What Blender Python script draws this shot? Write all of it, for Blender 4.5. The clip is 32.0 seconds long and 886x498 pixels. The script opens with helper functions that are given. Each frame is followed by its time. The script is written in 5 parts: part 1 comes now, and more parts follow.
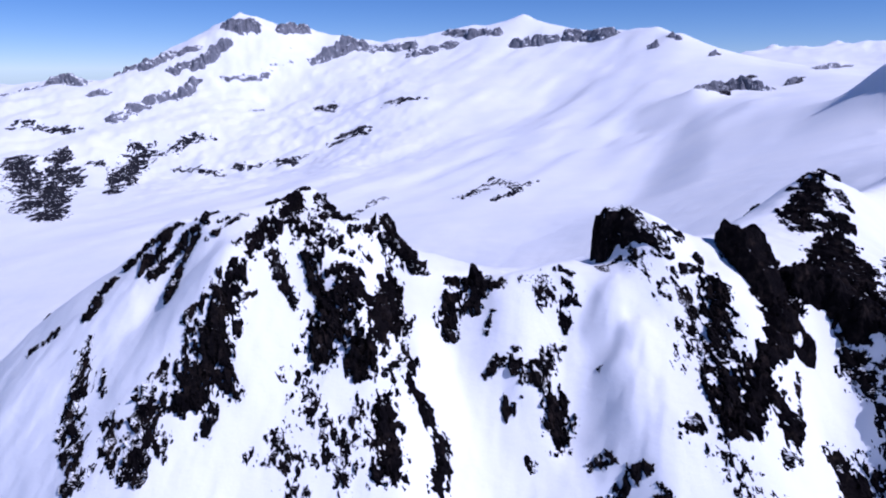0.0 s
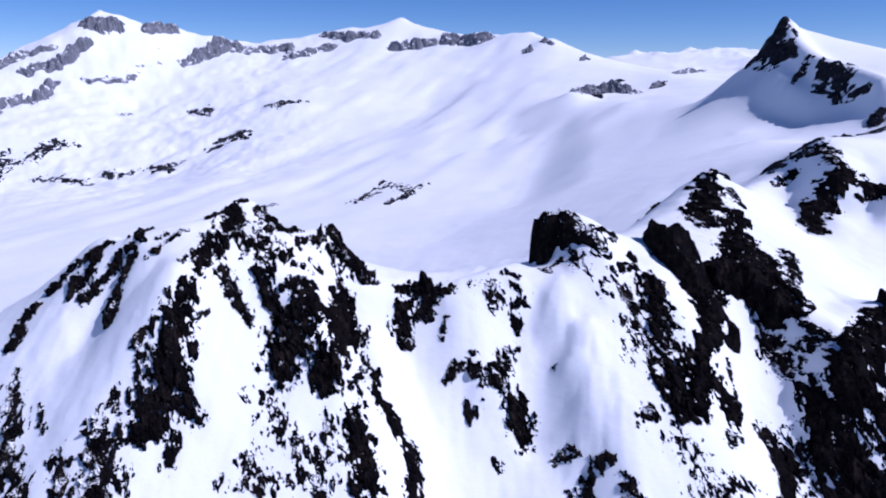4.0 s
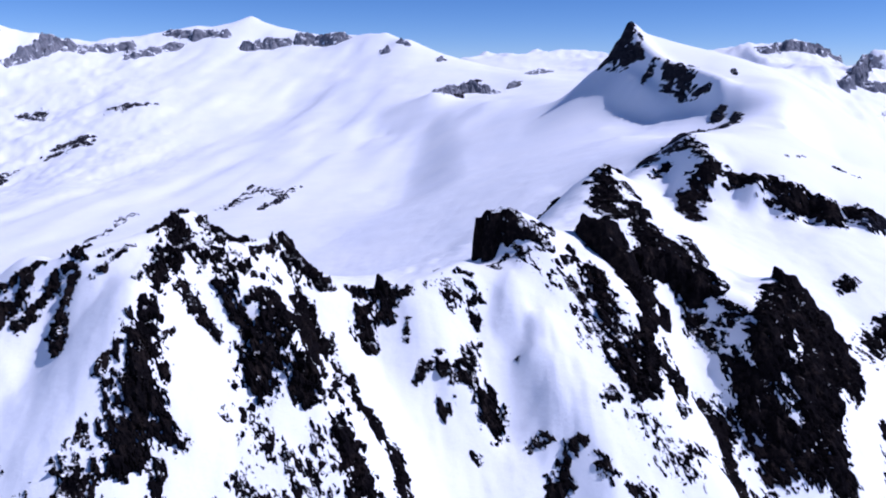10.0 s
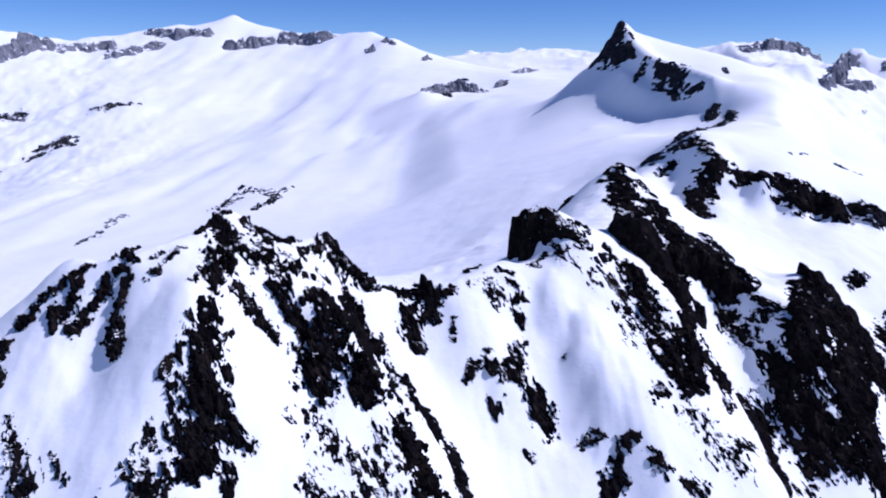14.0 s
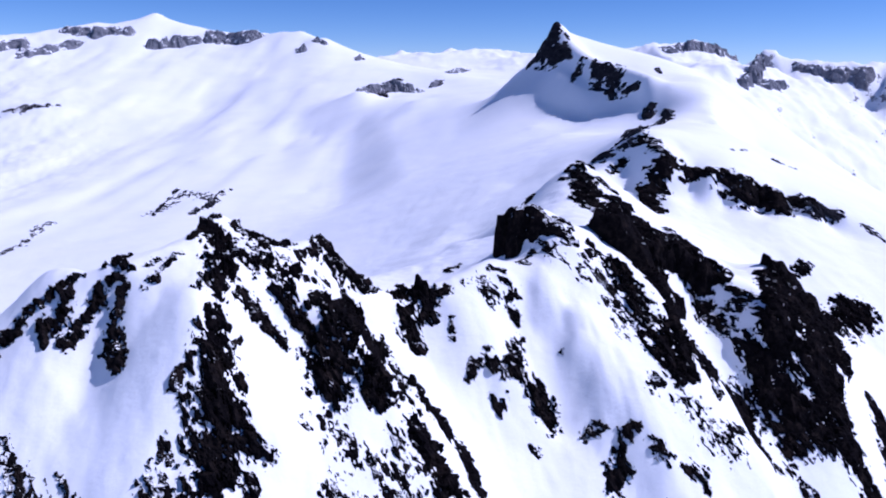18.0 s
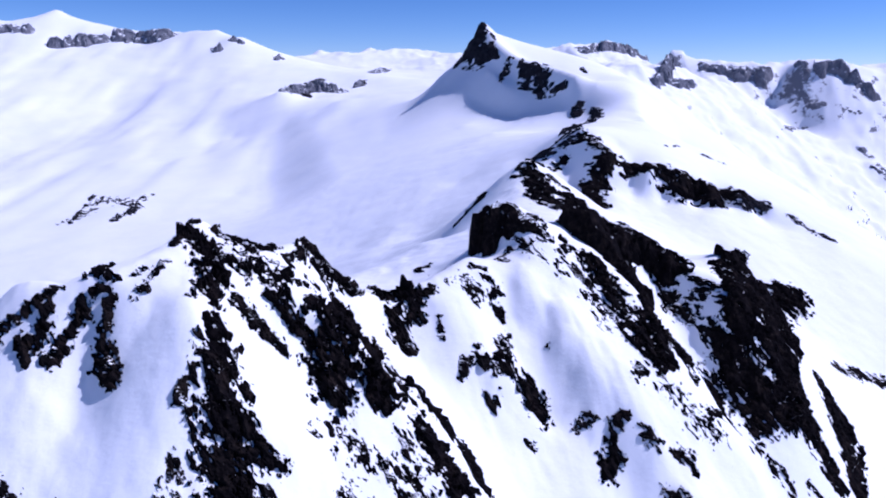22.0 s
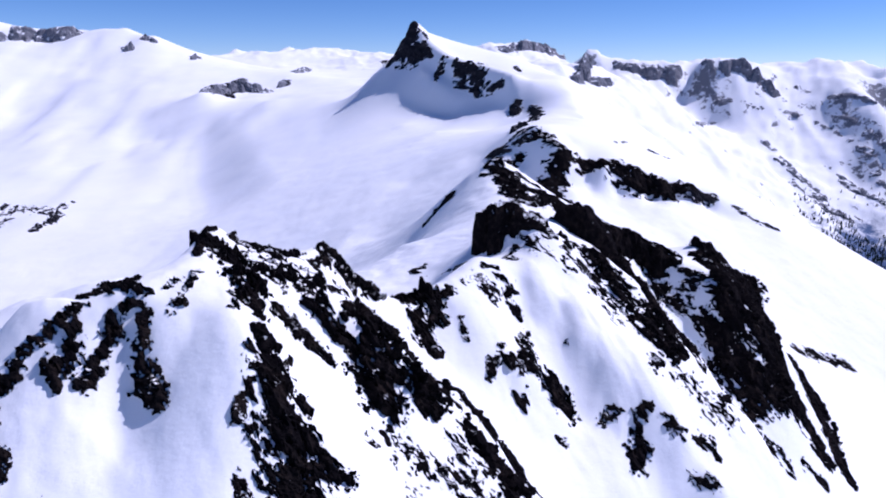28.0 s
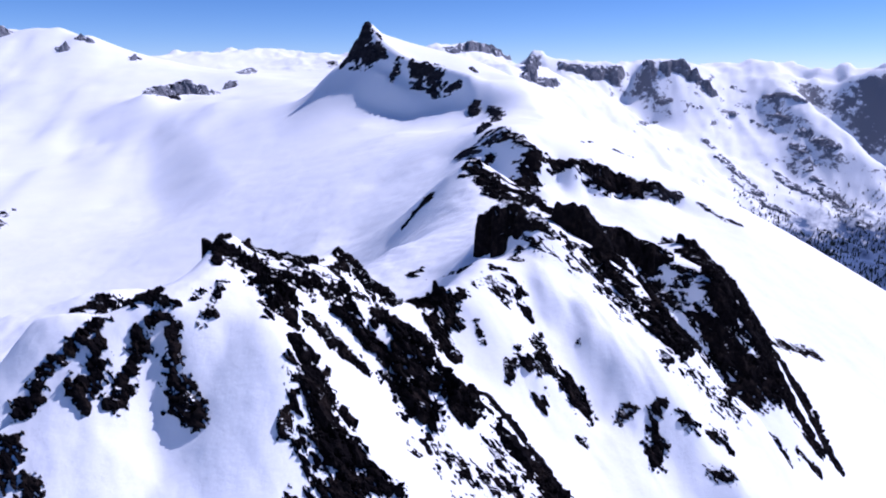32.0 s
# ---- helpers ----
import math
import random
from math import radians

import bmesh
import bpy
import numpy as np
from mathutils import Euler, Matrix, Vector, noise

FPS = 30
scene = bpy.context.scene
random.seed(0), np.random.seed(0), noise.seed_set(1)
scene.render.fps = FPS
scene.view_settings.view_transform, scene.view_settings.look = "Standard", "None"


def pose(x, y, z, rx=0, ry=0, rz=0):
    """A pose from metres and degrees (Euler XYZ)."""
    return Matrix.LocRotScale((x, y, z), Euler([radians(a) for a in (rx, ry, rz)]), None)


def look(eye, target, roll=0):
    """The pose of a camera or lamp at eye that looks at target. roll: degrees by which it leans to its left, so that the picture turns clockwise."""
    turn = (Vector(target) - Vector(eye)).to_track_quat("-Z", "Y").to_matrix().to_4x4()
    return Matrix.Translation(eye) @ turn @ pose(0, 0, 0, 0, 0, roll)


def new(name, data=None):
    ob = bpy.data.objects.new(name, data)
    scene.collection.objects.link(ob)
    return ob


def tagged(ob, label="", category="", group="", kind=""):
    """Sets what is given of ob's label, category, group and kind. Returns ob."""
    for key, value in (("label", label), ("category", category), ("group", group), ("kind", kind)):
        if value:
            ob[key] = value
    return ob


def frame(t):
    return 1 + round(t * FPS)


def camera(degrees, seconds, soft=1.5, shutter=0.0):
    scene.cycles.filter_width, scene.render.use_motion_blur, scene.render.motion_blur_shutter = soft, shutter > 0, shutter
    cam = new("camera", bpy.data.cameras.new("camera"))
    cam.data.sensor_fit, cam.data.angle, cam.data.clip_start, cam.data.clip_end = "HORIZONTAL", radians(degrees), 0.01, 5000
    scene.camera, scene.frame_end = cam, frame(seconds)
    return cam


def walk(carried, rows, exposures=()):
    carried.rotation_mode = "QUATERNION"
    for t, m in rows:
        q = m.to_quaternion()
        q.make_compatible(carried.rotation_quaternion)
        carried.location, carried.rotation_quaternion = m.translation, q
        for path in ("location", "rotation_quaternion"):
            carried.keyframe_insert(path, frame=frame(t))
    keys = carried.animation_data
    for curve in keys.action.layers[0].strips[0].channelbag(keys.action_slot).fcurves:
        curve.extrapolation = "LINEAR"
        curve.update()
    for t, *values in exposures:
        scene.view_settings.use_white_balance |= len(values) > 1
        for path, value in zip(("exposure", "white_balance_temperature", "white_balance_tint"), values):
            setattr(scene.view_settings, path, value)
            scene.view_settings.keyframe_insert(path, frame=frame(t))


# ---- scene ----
cam = camera(64.9, 32.0, soft=2.0)
METRES, EYE, TILT, LEAN, TURN = 250.0, 187.5, -14.5, 0.0, 0.0
ROWS = [
    (0.0, 0.0, 0.0, 0.0, 0.0, 0.0, -0.0),
    (0.5, -0.0155, -0.0008, 0.0024, -0.64, 0.02, 0.13),
    (1.0, -0.0311, -0.0021, 0.0051, -1.85, 0.05, 0.38),
    (1.5, -0.0466, -0.0037, 0.0066, -5.77, 0.03, 1.23),
    (2.0, -0.0656, -0.0027, 0.008, -7.7, 0.0, 1.65),
    (2.5, -0.0854, -0.0019, 0.0099, -7.69, 0.02, 1.67),
    (4.5, -0.1449, 0.0011, 0.0142, -10.76, -0.05, 2.46),
    (5.0, -0.1605, 0.0027, 0.0152, -11.61, -0.09, 2.67),
    (5.5, -0.176, 0.0045, 0.0163, -12.44, -0.12, 2.87),
    (6.0, -0.1914, 0.0063, 0.0175, -13.27, -0.17, 3.09),
    (6.5, -0.2072, 0.0087, 0.0188, -14.0, -0.21, 3.25),
    (7.0, -0.2226, 0.011, 0.0206, -14.53, -0.24, 3.39),
    (7.5, -0.2373, 0.0127, 0.0215, -17.12, -0.38, 3.98),
    (8.0, -0.2532, 0.0157, 0.0228, -19.78, -0.59, 4.59),
    (8.5, -0.2691, 0.0196, 0.0238, -21.5, -0.73, 5.01),
    (9.0, -0.2849, 0.0243, 0.0249, -21.7, -0.75, 5.1),
    (9.5, -0.2996, 0.0285, 0.0262, -21.56, -0.74, 5.1),
    (10.0, -0.3141, 0.0333, 0.027, -21.43, -0.74, 5.1),
    (10.5, -0.3286, 0.0385, 0.028, -21.31, -0.76, 5.12),
    (11.0, -0.3427, 0.0436, 0.0293, -21.19, -0.78, 5.12),
    (11.5, -0.3568, 0.049, 0.0306, -21.07, -0.79, 5.11),
    (12.0, -0.371, 0.0545, 0.0323, -20.94, -0.8, 5.1),
    (12.5, -0.3845, 0.0599, 0.034, -21.0, -0.81, 5.12),
    (13.0, -0.3988, 0.0655, 0.0358, -21.76, -0.88, 5.28),
    (13.5, -0.4129, 0.0712, 0.0375, -22.43, -0.93, 5.43),
    (14.0, -0.427, 0.0773, 0.039, -23.02, -0.97, 5.56),
    (14.5, -0.4409, 0.0834, 0.0406, -23.59, -1.02, 5.68),
    (16.5, -0.4957, 0.1091, 0.0466, -26.45, -1.33, 6.35),
    (17.0, -0.5093, 0.116, 0.0481, -27.38, -1.43, 6.56),
    (17.5, -0.5227, 0.1234, 0.0498, -28.14, -1.51, 6.71),
    (18.0, -0.5359, 0.1306, 0.0513, -28.73, -1.58, 6.86),
    (18.5, -0.5508, 0.1393, 0.0532, -29.37, -1.66, 7.02),
    (19.0, -0.5619, 0.1462, 0.0547, -29.87, -1.71, 7.15),
    (19.5, -0.5747, 0.1543, 0.0565, -30.52, -1.79, 7.29),
    (20.0, -0.5875, 0.1624, 0.0586, -31.23, -1.88, 7.46),
    (20.5, -0.6002, 0.1705, 0.0605, -32.04, -1.99, 7.65),
    (21.0, -0.6127, 0.1789, 0.0625, -32.93, -2.11, 7.86),
    (21.5, -0.6251, 0.1876, 0.0644, -34.12, -2.29, 8.1),
    (22.0, -0.6375, 0.1969, 0.0663, -35.34, -2.46, 8.35),
    (22.5, -0.6497, 0.2063, 0.0684, -36.07, -2.58, 8.51),
    (23.0, -0.6616, 0.216, 0.0705, -36.77, -2.7, 8.68),
    (23.5, -0.6733, 0.2257, 0.0728, -37.49, -2.82, 8.84),
    (24.0, -0.6849, 0.2357, 0.0752, -38.21, -2.93, 9.0),
    (24.5, -0.6964, 0.246, 0.0775, -38.83, -3.04, 9.14),
    (25.0, -0.7076, 0.2567, 0.0801, -39.34, -3.13, 9.25),
    (25.5, -0.7186, 0.2672, 0.0826, -39.84, -3.22, 9.38),
    (27.5, -0.7614, 0.3119, 0.0944, -41.58, -3.5, 9.76),
    (28.0, -0.7717, 0.3234, 0.0975, -42.1, -3.59, 9.87),
    (28.5, -0.782, 0.3351, 0.1006, -42.47, -3.64, 9.94),
    (29.0, -0.7918, 0.347, 0.1038, -42.7, -3.67, 10.02),
    (29.5, -0.8016, 0.3589, 0.107, -42.92, -3.7, 10.07),
    (30.0, -0.8113, 0.371, 0.1101, -43.4, -3.77, 10.16),
    (30.5, -0.8209, 0.3832, 0.1133, -44.12, -3.89, 10.29),
    (31.0, -0.8305, 0.3955, 0.1168, -45.22, -4.08, 10.48),
    (31.5, -0.8399, 0.4082, 0.1202, -46.04, -4.23, 10.64),
    (32.0, -0.8491, 0.4211, 0.1235, -46.73, -4.36, 10.76),
]
walk(cam, [(t, pose(0, 0, EYE, TILT, LEAN, TURN) @ pose(METRES * x, METRES * y, METRES * z, 90 + pitch, roll, yaw)) for t, x, y, z, yaw, pitch, roll in ROWS], exposures=[(0, -0.48, 5380, 31), (5, -0.42, 5420, 29), (14, -0.31, 5420, 29), (20, -0.3, 5280, 34), (25, -0.26, 5290, 34), (28, -0.2, 5600, 31), (30, -0.18, 5800, 29), (31, -0.17, 5700, 30), (32, -0.16, 5500, 31)])

# ---- light: a clear spring sky and the sun ----
SUN_TURN, SUN_UP = 119.0, 48.0   # compass turn clockwise from +y, and height, in degrees
world = bpy.data.worlds.new("world")
scene.world = world
world.use_nodes = True
nt = world.node_tree
sky = nt.nodes.new("ShaderNodeTexSky")
sky.sky_type, sky.sun_disc = "NISHITA", False
sky.sun_elevation, sky.sun_rotation = radians(SUN_UP), radians(SUN_TURN)
sky.altitude, sky.air_density, sky.dust_density, sky.ozone_density = 5000, 1.0, 0.0, 3.0
rich = nt.nodes.new("ShaderNodeHueSaturation")
rich.inputs["Saturation"].default_value = 1.2
nt.links.new(sky.outputs["Color"], rich.inputs["Color"])
nt.links.new(rich.outputs["Color"], nt.nodes["Background"].inputs["Color"])
nt.nodes["Background"].inputs["Strength"].default_value = 0.112
sun = new("sun", bpy.data.lights.new("sun", "SUN"))
sun.data.energy, sun.data.angle, sun.data.color = 5.2, radians(0.5), (1.0, 0.96, 0.90)
towards = Vector((math.sin(radians(SUN_TURN)) * math.cos(radians(SUN_UP)), math.cos(radians(SUN_TURN)) * math.cos(radians(SUN_UP)), math.sin(radians(SUN_UP))))
sun.matrix_world = look(towards * 300, (0, 0, 0))

# ---- materials ----
def material(name, build):
    m = bpy.data.materials.new(name)
    m.use_nodes = True
    t = m.node_tree
    build(t, t.nodes["Principled BSDF"])
    return m


def node(t, kind, **values):
    n = t.nodes.new(kind)
    for key, value in values.items():
        n.inputs[key.replace("_", " ")].default_value = value
    return n


def noise_node(t, scale, detail=6, rough_=0.6, source=None):
    n = node(t, "ShaderNodeTexNoise", Scale=scale, Detail=detail, Roughness=rough_)
    if source is None:
        source = t.nodes.new("ShaderNodeNewGeometry").outputs["Position"]
    t.links.new(source, n.inputs["Vector"])
    return n.outputs["Fac"]


def ramp(t, fac, *stops):
    r = t.nodes.new("ShaderNodeValToRGB")
    while len(r.color_ramp.elements) < len(stops):
        r.color_ramp.elements.new(0.5)
    for e, (at, colour) in zip(r.color_ramp.elements, stops):
        e.position, e.color = at, (*colour, 1)
    t.links.new(fac, r.inputs["Fac"])
    return r.outputs["Color"]


def bumped(t, bsdf, fac, strength, distance):
    b = node(t, "ShaderNodeBump", Strength=strength, Distance=distance)
    t.links.new(fac, b.inputs["Height"])
    t.links.new(b.outputs["Normal"], bsdf.inputs["Normal"])


def snow_build(treeline=None, cliffs=False):
    """Wind-packed snow. Far off, bare rock shows where it is steep, and dark forest below the treeline; distance haze
    is tinted into both.
    """
    def build(t, b):
        geo = t.nodes.new("ShaderNodeNewGeometry")
        colour = ramp(t, noise_node(t, 0.006, 4), (0.3, (0.80, 0.83, 0.88)), (0.7, (0.87, 0.885, 0.90)))

        def over(colour, value, low, high, grain_scale, weight, under):
            line = node(t, "ShaderNodeMath")
            line.operation = "MULTIPLY_ADD"
            line.inputs[1].default_value = weight
            t.links.new(noise_node(t, grain_scale, 8, 0.7), line.inputs[0])
            t.links.new(value, line.inputs[2])
            span = node(t, "ShaderNodeMapRange", From_Min=low, From_Max=high)
            t.links.new(line.outputs["Value"], span.inputs["Value"])
            mix = t.nodes.new("ShaderNodeMix")
            mix.data_type = "RGBA"
            t.links.new(span.outputs["Result"], mix.inputs[0])
            mix.inputs[6].default_value = (*under, 1)
            t.links.new(colour, mix.inputs[7])
            return mix.outputs[2]

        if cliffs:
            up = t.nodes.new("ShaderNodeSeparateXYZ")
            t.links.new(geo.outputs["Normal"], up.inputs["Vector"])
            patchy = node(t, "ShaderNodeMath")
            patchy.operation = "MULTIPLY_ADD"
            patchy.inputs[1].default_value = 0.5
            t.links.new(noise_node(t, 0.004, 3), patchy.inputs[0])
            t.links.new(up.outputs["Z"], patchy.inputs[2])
            # bare rock in the far cliffs' tone, lightened and blued as haze would
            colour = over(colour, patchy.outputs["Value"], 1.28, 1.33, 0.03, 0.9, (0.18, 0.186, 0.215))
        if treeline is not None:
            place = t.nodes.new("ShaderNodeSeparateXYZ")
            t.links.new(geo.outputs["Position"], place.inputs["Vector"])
            # the forest colour carries the blue of distance haze
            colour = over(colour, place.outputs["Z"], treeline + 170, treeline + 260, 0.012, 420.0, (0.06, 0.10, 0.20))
        t.links.new(colour, b.inputs["Base Color"])
        b.inputs["Roughness"].default_value = 0.8
        b.inputs["Specular IOR Level"].default_value = 0.1
        bumped(t, b, noise_node(t, 0.16, 8, 0.62), 0.3, 1.2)
    return build


def rock_build(dark, mid, light, ledge, size, level=0.7):
    """Rock with snow lying on its flat ledges."""
    def build(t, b):
        geo = t.nodes.new("ShaderNodeNewGeometry")
        stone = ramp(t, noise_node(t, 0.22 / size, 9, 0.7), (0.34, dark), (0.52, mid), (0.72, light))
        up = t.nodes.new("ShaderNodeSeparateXYZ")
        t.links.new(geo.outputs["Normal"], up.inputs["Vector"])
        long = node(t, "ShaderNodeVectorMath")
        long.operation = "MULTIPLY"
        long.inputs[1].default_value = (1.0, 0.8, 0.45)
        t.links.new(geo.outputs["Position"], long.inputs[0])
        drift = node(t, "ShaderNodeMath")
        drift.operation = "MULTIPLY_ADD"
        drift.inputs[1].default_value = 1.6
        t.links.new(noise_node(t, 0.3 / size, 6, 0.65, long.outputs["Vector"]), drift.inputs[0])
        flat = node(t, "ShaderNodeMath")
        flat.operation = "MULTIPLY"
        flat.inputs[1].default_value = level
        t.links.new(up.outputs["Z"], flat.inputs[0])
        t.links.new(flat.outputs["Value"], drift.inputs[2])
        span = node(t, "ShaderNodeMapRange", From_Min=ledge, From_Max=ledge + 0.05)
        t.links.new(drift.outputs["Value"], span.inputs["Value"])
        lies = span.outputs["Result"]
        mix = t.nodes.new("ShaderNodeMix")
        mix.data_type = "RGBA"
        t.links.new(lies, mix.inputs[0])
        t.links.new(stone, mix.inputs[6])
        mix.inputs[7].default_value = (0.84, 0.86, 0.89, 1)
        t.links.new(mix.outputs[2], b.inputs["Base Color"])
        b.inputs["Roughness"].default_value = 0.9
        b.inputs["Specular IOR Level"].default_value = 0.02
        bumped(t, b, noise_node(t, 0.6 / size, 8, 0.7), 0.8, 0.9 * size)
    return build


SNOW = material("wind_packed_snow", snow_build())
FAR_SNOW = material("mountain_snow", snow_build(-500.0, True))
VALLEY = material("valley_snow_and_hazy_forest", snow_build(-120.0))
ROCK = material("dark_rock", rock_build((0.003, 0.0027, 0.004), (0.007, 0.006, 0.007), (0.03, 0.022, 0.019), 1.27, 1.5, 0.3))
VEINED_ROCK = material("dark_rock_veined_with_snow", rock_build((0.003, 0.0027, 0.004), (0.007, 0.006, 0.007), (0.03, 0.022, 0.019), 1.13, 2.0, 0.3))
SNOWY_ROCK = material("snow_plastered_rock", rock_build((0.003, 0.0027, 0.004), (0.007, 0.006, 0.007), (0.03, 0.022, 0.019), 1.42, 0.6, 0.9))
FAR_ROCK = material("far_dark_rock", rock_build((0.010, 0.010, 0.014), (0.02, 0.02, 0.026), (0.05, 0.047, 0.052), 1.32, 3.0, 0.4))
# stone for the far cliffs, paler and bluer to stand for distance haze
HAZED_ROCK = material("hazed_cliff_rock", rock_build((0.10, 0.105, 0.13), (0.18, 0.186, 0.215), (0.28, 0.285, 0.31), 1.18, 8.0, 0.45))


def conifer_build(t, b):
    t.links.new(ramp(t, noise_node(t, 0.05, 4), (0.35, (0.012, 0.02, 0.018)), (0.7, (0.035, 0.05, 0.04))), b.inputs["Base Color"])
    b.inputs["Roughness"].default_value = 0.9
    b.inputs["Specular IOR Level"].default_value = 0.05


CONIFER = material("conifer_needles", conifer_build)

# ---- the lie of the land: crests, ribs, gullies and valley lines (metres) ----
PLAN = {}


def line(name, *points):
    PLAN[name] = points


line("west_crest", (-250, 417, 25), (-200, 371, 67), (-167, 354, 90), (-145, 341, 105), (-128, 332, 113.5), (-113, 321, 117), (-94, 321, 120.5), (-83, 340, 123.5), (-73, 359, 126), (-64, 352, 124), (-54, 341, 117), (-42, 339, 115.5), (-28, 338, 115.5), (-15, 325, 98.5), (-2, 321, 90))
line("mid_crest", (-2, 321, 89), (10, 322, 88), (25, 323, 91), (48, 323, 95), (63, 335, 95), (75, 349, 91), (84, 349, 98))
line("tower_dome", (88, 341, 118), (96, 334, 119), (103, 324, 112), (105, 315, 104), (122, 323, 99), (143, 332, 101), (160, 338, 95), (180, 340, 91), (200, 325, 86), (212, 305, 79), (214, 294, 75))
line("north_crest", (-66, 364, 120), (-62, 385, 108), (-58, 408, 98), (-59, 425, 92), (-77, 430, 84), (-83, 440, 89), (-91, 457, 86), (-114, 490, 74), (-150, 535, 45))
line("tower_foot", (72, 356, 89), (77, 345, 92), (81, 335, 96), (85, 327, 99))
line("tower_back", (93, 367, 90), (125, 379, 92), (188, 433, 87), (242, 492, 96), (287, 527, 110))
line("peak_ridge", (459, 624, 127), (502, 687, 117), (600, 780, 111), (700, 860, 109), (793, 925, 106), (844, 970, 117), (862, 1000, 150), (880, 1035, 182), (905, 1140, 203), (932, 1281, 228), (954, 1363, 257), (973, 1439, 304))
line("peak_foot_west", (751, 949, 88), (796, 1033, 99), (840, 1150, 108), (850, 1250, 120), (864, 1350, 132))
line("cliff_foot", (938, 1425, 215), (905, 1335, 190), (886, 1265, 174), (868, 1190, 148), (858, 1130, 131), (847, 1050, 125), (843, 994, 123))
line("glacier_east", (959, 1648, 137), (571, 843, 91), (667, 1026, 92), (761, 1233, 91), (448, 748, 76), (418, 805, 40))
line("peak_back", (979, 1443, 310), (1022, 1447, 290), (1099, 1449, 267), (1212, 1441, 233), (1310, 1413, 214), (1370, 1347, 193), (1364, 1194, 136))
line("peak_nw", (976, 1480, 268), (977, 1535, 230), (950, 1560, 190), (916, 1575, 158))
line("peak_north", (973, 1439, 303), (975, 1500, 220), (990, 1620, 120))
line("west_rib", (-73, 359, 126), (-77, 338, 122), (-84, 316, 118.5), (-88, 298, 113.5), (-93, 286, 107.5), (-98, 276, 97.5), (-103, 266, 82.5), (-106.5, 254, 67.5), (-110, 242, 60), (-118, 215, 34), (-130, 175, 2))
line("far_west_rib", (-113, 321, 117), (-117.5, 305, 101), (-123.5, 293, 87), (-129, 281, 77))
line("west_flank", (-145, 341, 105), (-156, 331, 91), (-160, 317, 84), (-158, 301, 76), (-148, 262, 54), (-192, 275, 42), (-250, 275, -8), (-350, 317, -75))
line("centre_rib", (-35, 313, 103), (-42, 299, 101), (-37, 284, 96), (-34, 271, 82), (-34, 259, 67), (-25, 251, 60), (-21.8, 240, 50), (-12, 222, 34), (0, 200, 8))
line("centre_marks", (-49, 292, 101.5), (-53.5, 287, 93.5), (-52, 277, 83), (-53.5, 265.5, 72.5))
line("saddle_gully", (-2, 319, 88), (0, 298, 68), (15, 258, 37), (21, 225, 8), (25, 167, -42))
line("east_rib", (48, 322, 95), (61, 311, 92.5), (55, 295.5, 73.5), (34, 277.5, 63), (22, 282.5, 61.5), (39, 261, 42), (44.7, 256.5, 38), (50, 257, 36.5), (35.5, 249, 29), (52, 225, 15))
line("tower_spur", (104, 313, 103), (83, 292, 82), (66.3, 275, 63.5), (66, 250, 42), (65, 241.4, 36), (66, 231, 25), (67, 192, -8))
line("spur_b", (127, 299, 92), (117.5, 295.5, 87), (113, 277, 75), (95, 241, 52.5), (86, 211, 20), (82, 202, 15), (79, 167, -17))
line("spur_c", (143, 330, 98), (128, 281, 82), (143, 281, 73), (146, 262, 55), (143, 240, 39.5), (135, 231, 35.5), (140, 210, 17), (130, 175, -15))
line("gully_c", (168, 299, 70), (172, 290, 56), (166, 268, 37), (160, 264, 33), (163, 245, 18), (160, 225, 3), (152, 195, -24))
line("black_spur", (197, 292, 76), (197, 283, 68), (201, 268, 66.5), (202, 258, 65.5), (202, 246, 43), (198, 219, 0), (188, 183, -44))
line("finger_spur", (250, 325, 68), (266, 312, 71), (272, 286, 55), (281, 264, 23), (281, 240, -8), (277, 217, -38), (250, 193, -49), (262, 170, -78))
line("finger_gap", (214, 294, 75), (230, 314, 68), (250, 325, 68))
line("bench", (459, 624, 127), (474, 580, 109), (470, 552, 92), (466, 528, 90.5), (492, 506, 83), (522, 482, 74), (550, 464, 64), (575, 446, 49))
line("bench_spur", (448, 532, 64), (470, 512, 60), (500, 491, 53), (530, 478, 46.5), (560, 452, 38), (585, 379, 20), (617, 308, -17), (667, 217, -75))
line("bowl", (350, 467, 57), (400, 392, 17), (456, 272, -55), (467, 208, -92), (500, 125, -142))
line("bowl_west", (308, 358, 42), (333, 292, -8), (350, 208, -67))
line("right_slope", (934, 810, 58), (760, 760, 80), (1099, 753, 14), (1150, 690, -30), (1250, 600, -120))
line("west_back", (-210, 400, 52), (-170, 388, 70), (-130, 368, 86), (-96, 372, 94), (-25, 375, 84), (-20, 362, 80), (0, 350, 66), (25, 350, 68), (50, 354, 72), (66, 372, 72))
line("pyramid_back", (320, 592, 66), (375, 650, 66), (470, 720, 84))
line("back_slope", (269, 567, 80), (200, 560, 30), (120, 520, 20), (112, 455, 70))
line("back_foot", (-300, 560, -60), (-150, 600, -60), (0, 620, -45), (150, 680, -25), (270, 740, 5), (400, 830, 40))
line("basin", (274, 696, 2), (460, 984, 40), (826, 1554, 92), (639, 1072, 69), (241, 770, -17), (501, 1381, -9), (682, 1858, 50), (383, 1585, -64), (156, 1068, -70), (-19, 1255, -87), (95, 1393, -89), (-127, 1411, -107), (136, 1589, -73), (-13, 1796, -108), (-500, 900, -130))
line("glacier_head", (985, 2482, 129), (820, 2336, 136), (1172, 2283, 118), (1238, 2123, 134), (928, 2297, 82), (1172, 1927, 153))
